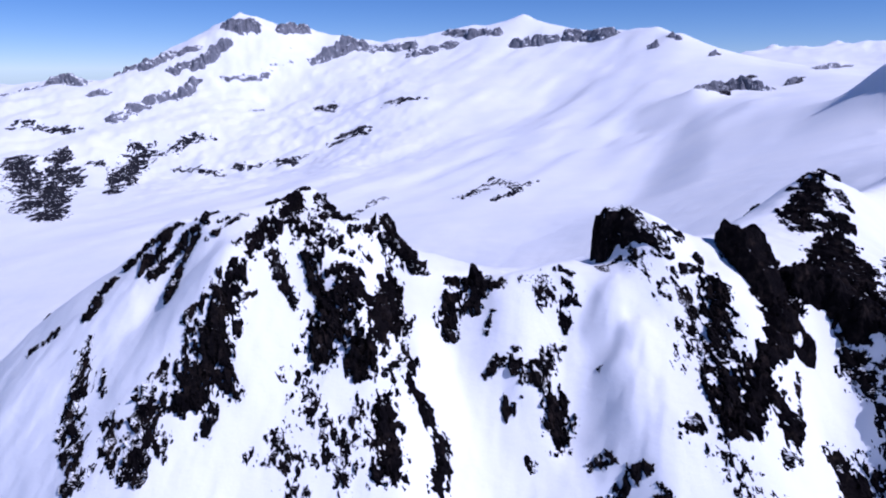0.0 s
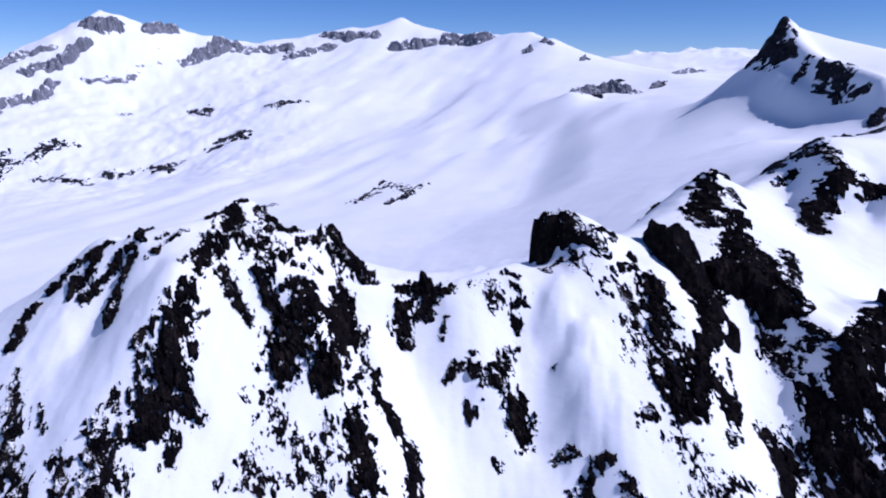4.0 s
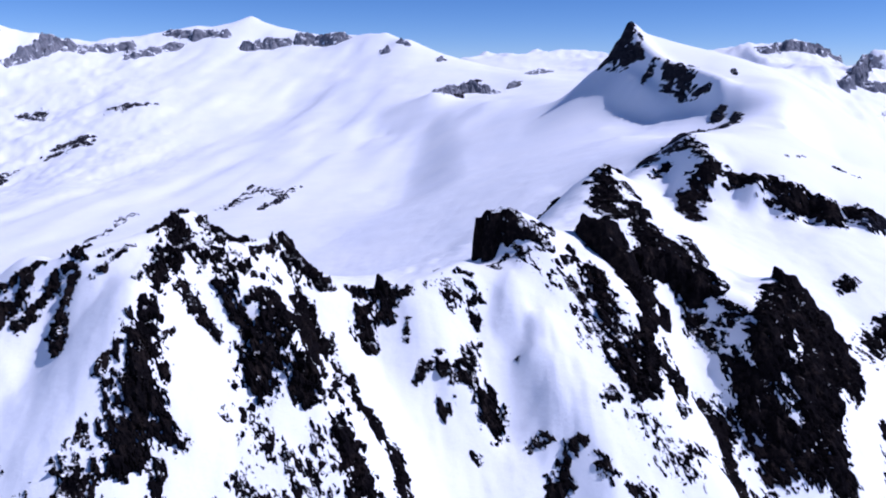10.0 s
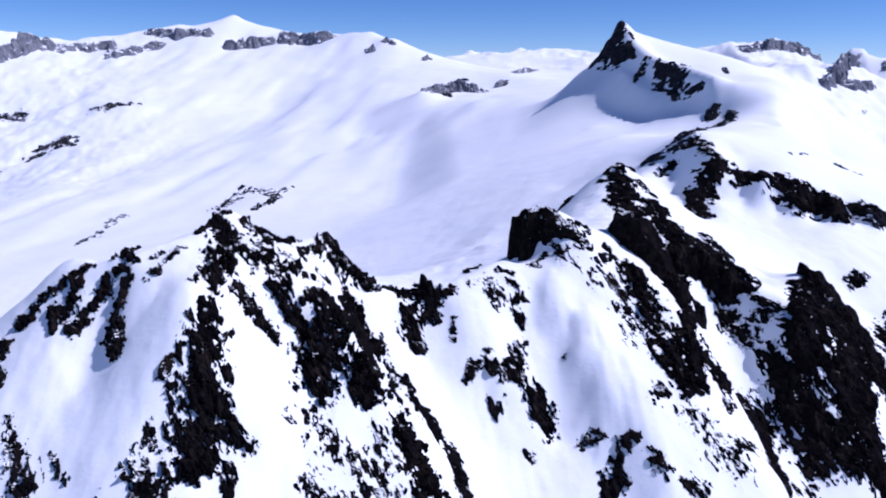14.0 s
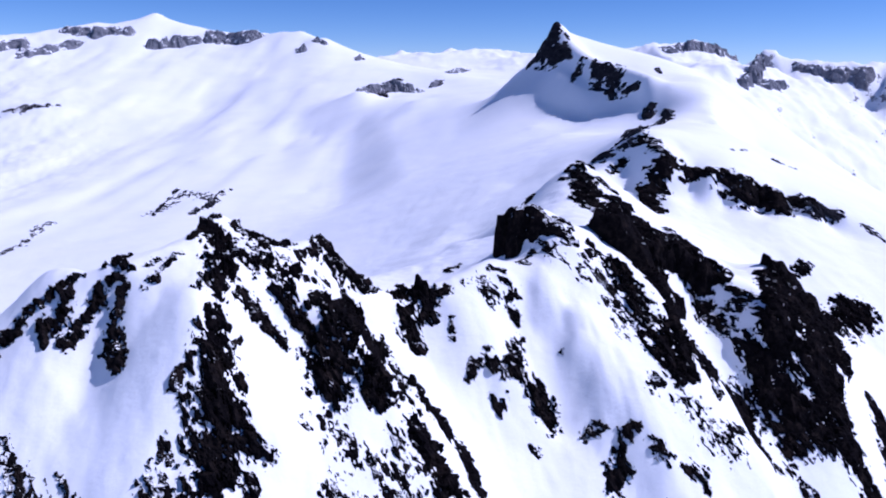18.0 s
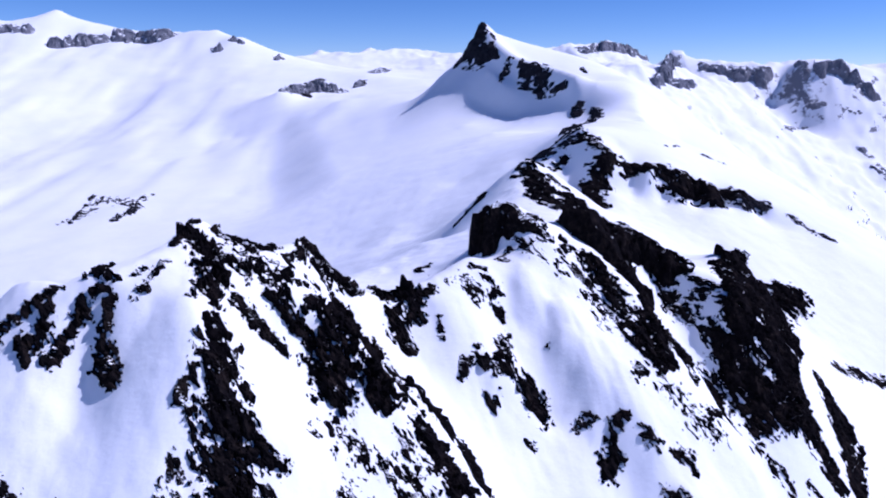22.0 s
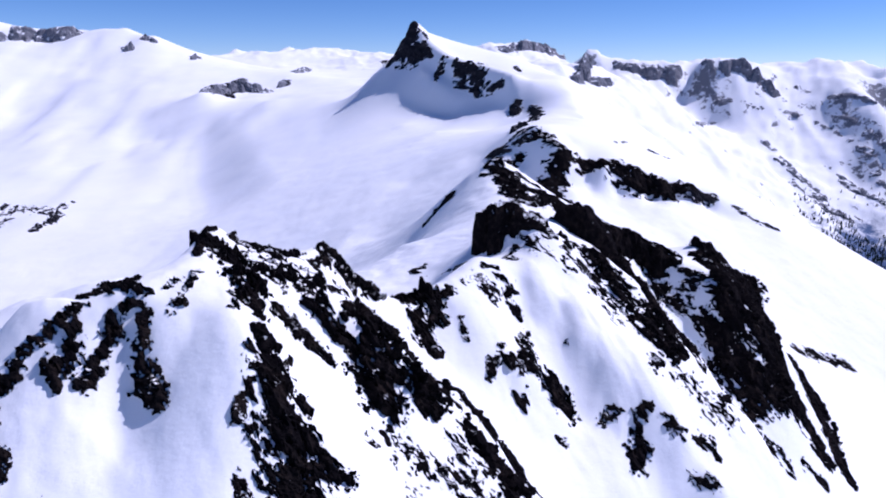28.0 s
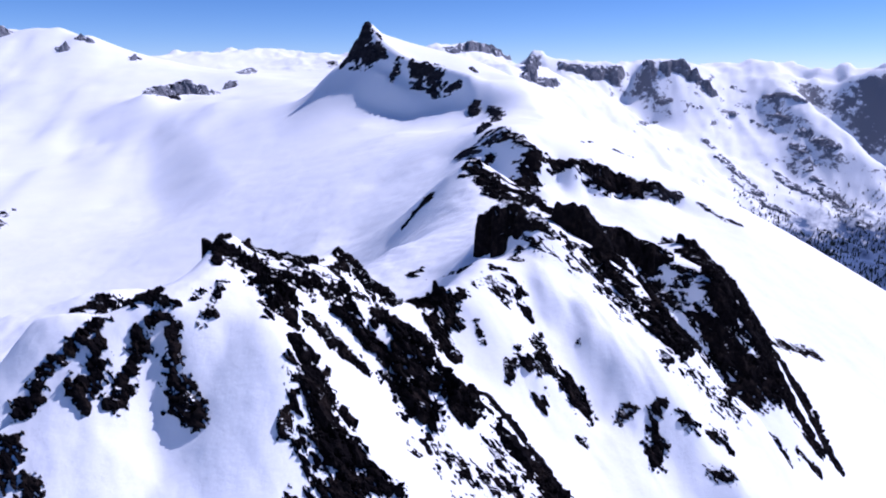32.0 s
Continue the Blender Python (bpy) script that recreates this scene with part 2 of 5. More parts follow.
line("glacier_mid", (605, 2206, -23), (647, 2830, 78), (857, 2763, 142), (440, 3082, 28), (174, 2714, -44), (772, 3420, 183), (238, 2094, -43))
line("west_slopes", (-134, 3136, 58), (-469, 2908, -105), (-560, 2650, -145), (-790, 2731, -200), (-589, 3460, 5), (-898, 3700, -20), (-1003, 3300, -20), (-1150, 3550, 50), (-1276, 3640, 83), (-1000, 2600, -215), (-1100, 1900, -200))
line("far_crest_west", (-2563, 3448, 7), (-2293, 3694, 66), (-2158, 3776, 107), (-1990, 3868, 164), (-1910, 3908, 104), (-1804, 3958, 149), (-1570, 4162, 304), (-1339, 4288, 445), (-1209, 4374, 520), (-1070, 4413, 472))
line("far_crest", (-1070, 4413, 472), (-852, 4513, 448), (-650, 4549, 393), (-476, 4572, 367), (-228, 4591, 368), (56, 4544, 416), (333, 4480, 446), (495, 4461, 507), (616, 4400, 442), (949, 4137, 396), (1049, 3803, 387), (1073, 3640, 390), (1132, 3466, 344), (1202, 3233, 254), (1276, 3097, 221))
line("far_face", (-752, 4284, 211), (-281, 4290, 275), (52, 4199, 274), (464, 4072, 286), (801, 3866, 310), (1026, 3501, 286))
line("notch_rise", (934, 2585, 103), (919, 2803, 149), (1107, 2516, 115), (1147, 2772, 171), (1220, 2576, 152), (1312, 2586, 182), (1470, 2615, 192), (1512, 2475, 163))
line("valley_east", (1500, 700, -250), (1900, 500, -450), (2500, 700, -600), (1800, 1200, -150), (2300, 1500, -250), (1600, 2000, 120), (2200, 1000, -450), (1200, 100, -300), (2500, 0, -700))
line("east_slopes", (3302, 1782, -56), (3315, 1455, -245), (3213, 1214, -420), (3107, 938, -548), (3308, 1999, 4), (3562, 1827, 34), (3664, 1717, 6), (3831, 1554, -38), (3601, 1174, -378), (3549, 891, -480))
line("east_plateau", (2818, 2051, 103), (2419, 2101, 161), (2031, 2102, 232), (3163, 2062, 126))
line("east_crest", (2692, 2856, 330), (3001, 2963, 347), (3168, 2920, 376), (3283, 2780, 300), (3414, 2686, 317), (3512, 2544, 267), (3619, 2372, 256), (3658, 2203, 222), (3686, 2040, 259), (3707, 1996, 240), (3856, 1911, 253), (3862, 1770, 151), (3965, 1641, 94), (3992, 1404, 106), (3954, 1240, 34), (3902, 990, -129), (3822, 803, -280))
line("deep_valley", (4192, 1267, -37), (4185, 1112, -108), (4154, 945, -280), (4093, 754, -452), (3992, 599, -565))
line("valley_ridge", (4237, 1425, 169), (4312, 1307, 150), (4347, 1207, 112), (4375, 1131, 144), (4414, 1046, 187), (4437, 926, 181))
line("valley_hollow", (4370, 1395, 116), (4435, 1226, 91), (4481, 1066, 131))
line("skyline_east", (4264, 1976, 216), (4387, 1740, 222), (4466, 1499, 228), (4479, 1341, 201), (4536, 1237, 226), (4578, 1040, 219), (4635, 673, 217))
line("skyline_mid", (1751, 4343, 246), (1951, 4337, 277), (2028, 4309, 306), (2099, 4262, 270), (2197, 4230, 307), (2262, 4192, 329), (2326, 4132, 278), (2448, 4080, 297), (2525, 4006, 257), (2628, 3958, 290), (2699, 3883, 261), (2803, 3804, 229))
line("skyline_west", (-3125, 3641, 68), (-2881, 3900, 74), (-2508, 4150, 67))
line("col_east", (2042, 3403, 199), (2009, 3656, 217), (1636, 3290, 197), (1997, 2831, 189), (2490, 2815, 203), (2282, 2321, 209), (2451, 2135, 221))
line("se_slope", (803, 854, 136), (753, 754, 114), (1005, 1004, 180), (889, 985, 170), (1021, 1208, 212))
line("m3_hollow", (424, 616, 82), (406, 586, 68), (394, 558, 57), (380, 535, 53))
line("tower_gully", (68, 304, 85), (66, 286, 70), (64, 269, 57), (63, 256, 44))
line("tower_flank", (80, 308, 94), (79, 284, 78), (79, 262, 64), (80, 246, 52))
line("east_fold", (482, 460, 46), (462, 402, 21), (448, 370, 5))
line("east_fold_foot", (450, 450, 37), (432, 395, 12), (420, 362, -4))
line("spur_a", (3686, 2039, 256), (3630, 1926, 121), (3534, 1759, -42), (3403, 1513, -219))
line("spur_a_west", (3670, 2136, 118), (3546, 2085, 9), (3445, 1891, -126))
line("pyramid_east", (3419, 2677, 337), (3386, 2642, 250), (3340, 2586, 151))
line("pyramid_east_west", (3345, 2749, 157), (3370, 2800, 218))
line("far_spur_c", (3977, 1386, 115), (3860, 1235, -22), (3741, 1050, -179))
line("far_spur_c_west", (3919, 1461, 14), (3798, 1318, -126))
line("rim", (-4733, 2715, -350), (-4075, 3619, -350), (-3244, 4368, -350), (-2276, 4927, -350), (-1212, 5273, -350), (-100, 5390, -350), (1012, 5273, -350), (2076, 4927, -350), (3044, 4368, -350), (3875, 3619, -350), (4533, 2715, -350), (4988, 1693, -350), (5220, 599, -350), (5220, -519, -350), (4988, -1613, -350), (4533, -2634, -350))
line("behind_far_crest", (-1716, 4481, 58), (-1306, 4702, 195), (-699, 4830, 159), (-130, 4878, 158), (546, 4769, 195), (1039, 4481, 229), (1216, 4020, 224), (1465, 3614, 180))
line("south", (0, 0, -260), (-250, 100, -220), (300, 0, -300), (-800, 300, -260), (-1500, 800, -280), (0, -1500, -500), (1500, -1500, -600), (-1500, -1500, -500), (-3500, 0, -300), (-3500, 3000, -250), (0, -4500, -300), (4000, -3000, -500))
line("west_face", (-103, 304, 110), (-108, 290, 101), (-112, 276, 88), (-118, 262, 72), (-124, 245, 55), (-140, 205, 20))
line("rib_face", (-80, 282, 95), (-83.5, 268, 84), (-81, 248.5, 64), (-84, 235, 52), (-90, 205, 26))
line("west_rib_two", (-128, 332, 113.5), (-136.5, 313, 93), (-143, 300, 82))
line("west_rib_gap", (-121, 320, 107), (-128, 307, 90), (-133, 293, 79))
line("buttress_gully", (-27, 313, 91), (-24.5, 299, 78), (-20.5, 283, 70), (-18, 273, 66))
line("centre_east", (-15, 325, 98.5), (-9, 304.6, 76), (-13, 285, 72), (-13.7, 268, 67), (-4.4, 258, 50.5), (0.6, 244, 31))
line("summit_face", (-59.6, 300, 108), (-68.8, 291, 100), (-64, 275, 84), (-58, 258, 68), (-49, 246, 58.5), (-40, 225, 40))
line("mid_face", (16, 310, 80), (29, 311, 87.5))
line("spur_bc", (110.5, 242, 53), (112, 215, 27), (105, 190, 2))
line("black_foot", (186, 290.5, 57), (184, 272, 46), (182, 252, 26), (185, 228, 2))
line("pyramid_crest", (279, 521, 113), (293, 490, 94.5), (284, 462, 88), (275, 439, 84))
line("pyramid_col", (279, 521, 113), (330, 562, 90), (380, 612, 82), (415, 640, 86), (430, 636, 94), (452, 636, 117), (459, 624, 127))
line("pyramid_rib", (459, 624, 127), (446, 590, 115), (436, 564, 104), (431, 549, 76), (415, 532, 64), (392, 522, 55))
line("snow_fold", (72, 302, 88.0), (72, 288, 76.8), (71, 271, 67.3), (74, 254, 56.2), (82, 238, 47.9), (85, 219, 30.2))
line("saddle_fold", (26, 307, 84.3), (28, 295, 75.4), (29, 288, 69.7))
line("west_shoulder", (-121, 346, 110.9), (-130, 360, 106.4), (-138, 369, 102.0), (-141, 370, 96.9))
line("peak_roof", (915, 1018, 173), (945, 1125, 194), (974, 1266, 217), (999, 1350, 242), (1016, 1432, 284))
line("peak_wall", (866, 1043, 148), (888, 1148, 166), (914, 1288, 192), (937, 1370, 218), (952, 1437, 258))

SOFT = {"west_slopes", "glacier_mid", "glacier_head", "far_face", "east_slopes", "valley_east", "basin", "notch_rise", "glacier_east"}


def lattice(ix, iy, seed):
    """A random number from 0 to 1 for each whole place."""
    with np.errstate(over="ignore"):
        n = ix.astype(np.uint32) * np.uint32(374761393) + iy.astype(np.uint32) * np.uint32(668265263) + np.uint32(seed * 2246822519 % 4294967296)
        n = (n ^ (n >> np.uint32(13))) * np.uint32(1274126177)
        n = (n ^ (n >> np.uint32(16))) * np.uint32(2654435769)
        n = n ^ (n >> np.uint32(15))
    return n.astype(np.float64) / 4294967295.0


def grain(x, y, size, seed=0):
    """Smooth noise from -1 to 1 with features of the given size."""
    u, v = x / size, y / size
    i, j = np.floor(u).astype(np.int64), np.floor(v).astype(np.int64)
    f, g = u - i, v - j
    f, g = f * f * f * (f * (f * 6 - 15) + 10), g * g * g * (g * (g * 6 - 15) + 10)
    i, j, k, m = i & 0xFFFFF, j & 0xFFFFF, (i + 1) & 0xFFFFF, (j + 1) & 0xFFFFF
    a, b, c, d = lattice(i, j, seed), lattice(k, j, seed), lattice(i, m, seed), lattice(k, m, seed)
    return 2 * (a + (b - a) * f + (c - a) * g + (a - b - c + d) * f * g) - 1


def rough(x, y, size, octaves, seed=0, gain=0.5):
    total, amp = 0.0, 1.0
    for k in range(octaves):
        ca, sa = math.cos(1.1 * k + seed), math.sin(1.1 * k + seed)
        total = total + amp * grain(ca * x - sa * y, sa * x + ca * y, size, seed + 17 * k)
        size, amp = size * 0.5, amp * gain
    return total


def crag(x, y, size, octaves, seed=0):
    """Sharp-crested noise, 0 to about 1."""
    total, amp = 0.0, 0.55
    for k in range(octaves):
        ca, sa = math.cos(0.9 * k + seed), math.sin(0.9 * k + seed)
        total = total + amp * (1 - np.abs(grain(ca * x - sa * y, sa * x + ca * y, size, seed + 31 * k))) ** 2
        size, amp = size * 0.52, amp * 0.5
    return total


def fit_land():
    pts, loose = [], []
    for name, line in PLAN.items():
        p = np.array(line, float)
        for a, b in zip(p[:-1], p[1:]):
            step = np.hypot(*(b - a)[:2])
            gap = max(9.0, (0.016 if name.startswith(("peak_", "cliff_")) else 0.03) * np.hypot(*(a[:2] - (-100, 40))))
            n = 1 if name in SOFT or step > 900 else max(1, int(step / gap))
            for k in range(n):
                pts.append(a + (b - a) * k / n), loose.append(name in SOFT)
        pts.append(p[-1]), loose.append(name in SOFT)
    pts, loose = np.array(pts), np.array(loose)
    key = np.round(pts[:, :2] / 4).astype(int)
    _, first = np.unique(key, axis=0, return_index=True)
    pts, loose = pts[first], loose[first]
    n = len(pts)
    d = np.hypot(pts[:, None, 0] - pts[None, :, 0], pts[:, None, 1] - pts[None, :, 1])
    away = np.hypot(pts[:, 0] + 100, pts[:, 1] - 40)
    a = np.zeros((n + 3, n + 3))
    a[:n, :n] = -np.sqrt(d * d + BEND ** 2) + np.diag(np.where(loose, 0.03 * away, 0.001 * away))
    a[:n, n], a[:n, n + 1:] = 1, pts[:, :2] / 1000
    a[n, :n], a[n + 1:, :n] = 1, pts[:, :2].T / 1000
    return pts, np.linalg.solve(a, np.append(pts[:, 2], (0, 0, 0)))


BEND = 4.0
LAND, WEIGHT = fit_land()


def swell(x, y):
    """The bare land through its crests and valleys, at flat arrays."""
    out, n = np.empty(len(x)), len(LAND)
    for k in range(0, len(x), 20000):
        d = (x[k:k + 20000, None] - LAND[None, :, 0]) ** 2 + (y[k:k + 20000, None] - LAND[None, :, 1]) ** 2
        out[k:k + 20000] = -np.sqrt(d + BEND ** 2) @ WEIGHT[:n] + WEIGHT[n] + (x[k:k + 20000] * WEIGHT[n + 1] + y[k:k + 20000] * WEIGHT[n + 2]) / 1000
    return out


def ridge_grid():
    gx, gy = np.meshgrid(np.arange(NEAR[0], NEAR[1] + 0.1, NEAR[4]), np.arange(NEAR[2], NEAR[3] + 0.1, NEAR[4]), indexing="ij")
    return swell(gx.ravel(), gy.ravel()).reshape(gx.shape)


NEAR = (-250.0, 600.0, 165.0, 675.0, 1.5)
GRID = ridge_grid()


def cubic(f):
    return (-0.5 * f + f * f - 0.5 * f ** 3, 1 - 2.5 * f * f + 1.5 * f ** 3, 0.5 * f + 2 * f * f - 1.5 * f ** 3, -0.5 * f * f + 0.5 * f ** 3)


def land(x, y):
    """The same, from the grid near the ridge."""
    u, v = (x - NEAR[0]) / NEAR[4], (y - NEAR[2]) / NEAR[4]
    inside = (u > 1) & (v > 1) & (u < GRID.shape[0] - 3) & (v < GRID.shape[1] - 3)
    out = np.empty(len(x))
    if not inside.all():
        out[~inside] = swell(x[~inside], y[~inside])
    u, v = u[inside], v[inside]
    i, j = u.astype(np.int64), v.astype(np.int64)
    a, b = cubic(u - i), cubic(v - j)
    out[inside] = sum(a[p] * sum(b[q] * GRID[i + p - 1, j + q - 1] for q in range(4)) for p in range(4))
    return out


def far_relief(x, y):
    """Relief of the glacier and the far ranges."""
    away = np.hypot(x - 20, y - 290)
    far = np.clip((away - 250) / 1500, 0, 1)
    # the west glacier's long swells run down its fall line
    ice = np.clip((y - 1100) / 900, 0, 1) * np.clip((1500 - x) / 600, 0, 1)
    across, down = 0.85 * x - 0.52 * y, 0.52 * x + 0.85 * y
    z = ice * (9 * grain(across, 0.25 * down, 170, 51) + 4 * grain(across, 0.3 * down, 70, 52))
    # a long roll in the glacier, falling to the west
    ax, ay, bx, by = 830.0, 2000.0, 400.0, 1200.0
    run = math.hypot(bx - ax, by - ay)
    t = ((x - ax) * (bx - ax) + (y - ay) * (by - ay)) / run ** 2
    q = ((x - ax) * (by - ay) - (y - ay) * (bx - ax)) / run - 25 * np.sin(t * 5)
    step = np.clip((q + 20) / 150, 0, 1)
    z = z - 30 * step * step * (3 - 2 * step) * np.clip(1 - (q - 150) / 700, 0, 1) * np.clip(t * 4 + 0.6, 0, 1) * np.clip((1.15 - t) * 4, 0, 1)
    # broken, rocky country: the eastern ranges, the north-western flanks and the skyline
    reach = np.hypot(x + 100, y - 40)
    east = np.clip((x - 1700) / 900, 0, 1) * np.clip((reach - 2300) / 700, 0, 1)
    west = np.clip((150 - x) / 500, 0, 1) * np.clip((y - 1900) / 700, 0, 1)
    edge = np.clip((reach - 4350) / 300, 0, 1) * np.clip((y - 300) / 400, 0, 1) * np.clip((x - 1300) / 500, 0, 1)
    wild = np.maximum(np.maximum(east, 0.7 * west), edge)
    z = z + far * 9 * rough(x, y, 420, 4, 9, 0.45)
    z = z + wild * (30 * (crag(x, y, 420, 6, 61) - 0.62) + 8 * rough(x, y, 70, 4, 63, 0.6))
    z = z + edge * (55 * (0.5 - np.abs(grain(x, y, 270, 65))) + 12 * (0.5 - np.abs(grain(0.8 * x + 0.6 * y, 0.8 * y - 0.6 * x, 130, 66))))
    return z + east * 20 * (0.5 - np.abs(grain(0.9 * x - 0.45 * y, 0.4 * (0.45 * x + 0.9 * y), 110, 67)))


def near_relief(x, y):
    """Wind scour and flutes in the snow of the ridge."""
    away = np.hypot(x - 20, y - 290)
    near = np.clip(1 - (away - 300) / 300, 0, 1)
    z = np.clip(1 - (away - 250) / 1500, 0, 1) * 0.8 * rough(x, y, 26, 3, 5)
    z = z + near * (0.4 * grain(x + 0.3 * y, 0.22 * y, 9, 41) + 0.14 * grain(x - 0.2 * y, 0.2 * y, 3.5, 43) + 0.5 * rough(x, y, 14, 3, 45))
    t = np.clip((300 - y) / 62, 0, 1)
    flute = np.exp(-((x - 90 + 12 * t) / 13) ** 2) * np.clip((y - 225) / 15, 0, 1) * np.clip((310 - y) / 20, 0, 1)
    return z + flute * (0.45 * grain(x - 0.25 * y, 0.13 * y, 5.5, 47) + 0.25 * grain(x - 0.35 * y, 0.2 * y, 2.6, 48))


def height(x, y):
    """The snow's height at x, y (arrays)."""
    x, y = np.asarray(x, float), np.asarray(y, float)
    u, v = x.ravel(), y.ravel()
    z = land(u, v)
    away = np.hypot(u - 20, v - 290)
    for part, relief in ((away > 250, far_relief), (away < 1750, near_relief)):
        if part.any():
            z[part] += relief(u[part], v[part])
    return z.reshape(x.shape)
# ---- end of the land ----

# ---- the ground: one sheet of snow over ridge, basin and far mountains ----
def mesh_of(name, verts, quads, mat, smooth=True):
    me = bpy.data.meshes.new(name)
    me.vertices.add(len(verts))
    me.vertices.foreach_set("co", np.ascontiguousarray(verts, np.float32).ravel())
    me.loops.add(quads.size)
    me.loops.foreach_set("vertex_index", np.ascontiguousarray(quads, np.int32).ravel())
    me.polygons.add(len(quads))
    me.polygons.foreach_set("loop_start", np.arange(0, quads.size, 4, dtype=np.int32))
    me.polygons.foreach_set("loop_total", np.full(len(quads), 4, np.int32))
    me.polygons.foreach_set("use_smooth", np.full(len(quads), smooth))
    me.materials.append(mat)
    me.update(calc_edges=True)
    return me


def grid_quads(rows, cols, closed=False):
    i, j = np.meshgrid(np.arange(rows - 1), np.arange(cols if closed else cols - 1), indexing="ij")
    k = (j + 1) % cols
    return np.stack([i * cols + j, (i + 1) * cols + j, (i + 1) * cols + k, i * cols + k], -1).reshape(-1, 4)


def build_ground():
    turns = np.concatenate([np.arange(-46, 92, STEP_TURN), np.arange(92, 314, 3.0)])
    rings = [0.01, 8.0, 20.0]
    while rings[-1] < 5600:
        r = rings[-1]
        rings.append(r + (12 if r < 130 else STEP_RING if r < 460 else max(STEP_RING, 0.0065 * (r - 460) + STEP_RING) if r < 900 else 0.0065 * r))
    a, r = np.meshgrid(np.radians(turns), np.array(rings), indexing="xy")
    x, y = -100 + r * np.sin(a), 40 + r * np.cos(a)
    verts = np.stack([x, y, height(x, y)], -1).reshape(-1, 3)
    quads = grid_quads(len(rings), len(turns), True)
    me = mesh_of("ground", verts, quads, SNOW)
    me.materials.append(FAR_SNOW)
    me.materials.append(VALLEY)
    mid = verts[quads[:, 0]]
    reach = np.hypot(mid[:, 0] + 100, mid[:, 1] - 40)
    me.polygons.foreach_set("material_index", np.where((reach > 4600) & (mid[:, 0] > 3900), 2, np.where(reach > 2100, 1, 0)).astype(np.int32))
    return tagged(new("ground", me), "sunlit snow over ridges, glacier basin and far mountains", "snow", kind="structure")


STEP_TURN, STEP_RING = 0.17, 1.1
ground = build_ground()


# ---- rocks ----
def along(px, py, pz, nodes):
    """How deep each place lies inside a stroke of rock: 1 on its spine, 0 at its edge."""
    best = np.full(px.shape, -9.0)
    spine = np.array(nodes, float)
    sz = height(spine[:, 0], spine[:, 1])
    for k in range(max(1, len(spine) - 1)):
        a, b = np.append(spine[k, :2], sz[k]), np.append(spine[min(k + 1, len(spine) - 1), :2], sz[min(k + 1, len(spine) - 1)])
        ra, rb = spine[k, 2], spine[min(k + 1, len(spine) - 1), 2]
        ab = b - a
        t = np.clip(((px - a[0]) * ab[0] + (py - a[1]) * ab[1] + (pz - a[2]) * ab[2]) / max(1e-6, ab @ ab), 0, 1)
        d = np.sqrt((px - a[0] - t * ab[0]) ** 2 + (py - a[1] - t * ab[1]) ** 2 + (pz - a[2] - t * ab[2]) ** 2)
        r = ra + (rb - ra) * t
        best = np.maximum(best, 1 - d / r)
    return best


def patch(nodes, step, reach):
    spine = np.array(nodes, float)
    m = spine[:, 2].max() * reach + 2 * step
    x = np.arange(spine[:, 0].min() - m, spine[:, 0].max() + m, step)
    y = np.arange(spine[:, 1].min() - m, spine[:, 1].max() + m, step)
    px, py = np.meshgrid(x, y, indexing="ij")
    return px, py, height(px, py)


def kept(keep):
    """The quads of a grid that touch a kept place, renumbered."""
    quads = grid_quads(*keep.shape)
    quads = quads[keep.ravel()[quads].any(1)][:, ::-1]
    used, quads = np.unique(quads, return_inverse=True)
    return used, quads.reshape(-1, 4)


def islands(keep):
    """The separate pieces of a grid's kept places, largest first."""
    mark = np.where(keep, np.arange(1, keep.size + 1).reshape(keep.shape), 0)
    for _ in range(400):
        wide = np.pad(mark, 1)
        best = np.max([wide[i:i + mark.shape[0], j:j + mark.shape[1]] for i in range(3) for j in range(3)], axis=0) * keep
        best = np.where(best > 0, mark.ravel()[np.maximum(best, 1) - 1], 0) if _ % 2 else best
        if (best == mark).all():
            break
        mark = np.maximum(best, mark)
    names, counts = np.unique(mark[mark > 0], return_counts=True)
    return [(mark == k, c) for c, k in sorted(zip(counts, names), reverse=True)]


def rock_pieces(solid, lift, step, nodes):
    """The faces of one stroke of rock: the corners, and the pieces that stand out of the snow. solid: 1 bare rock, 0 a few loose stones."""
    px, py, pz = patch(nodes, step, 1.65)
    gx, gy = np.gradient(pz, step)
    n = np.stack([-gx, -gy, np.ones_like(gx)], -1)
    n /= np.linalg.norm(n, axis=-1, keepdims=True)
    s = along(px, py, pz, nodes)
    k = max(1.0, step / 0.4)
    u, v = px + 0.2 * pz, 0.4 * py + 0.25 * pz
    big = 0.30 * rough(u, v, 6.5 * k, 2, 3)
    fine = 0.95 * rough(u, v, 1.9 * k, 4, 13, 0.78)
    cover = 1.75 * np.clip(s, -1.6, 0.75) - np.clip(-0.45 - s, 0, 1) * 3 - 0.70 + 1.5 * (solid - 0.55) + big + fine
    jag = crag(u, v, 5.0 * k, 5, 7)
    e = lift * np.clip(cover, 0, 1.1) ** 0.75 * (0.12 + 1.05 * jag) + np.minimum(cover, 0) * 1.2 + 0.04 * k
    e = np.where(cover > 0.05, e + 0.16 * k * rough(u, v, 1.3 * k, 2, 11, 0.8), e)
    co = np.stack([px, py, pz], -1) + n * np.maximum(e, -0.6 * k)[..., None]
    return co.reshape(-1, 3), cover > 0


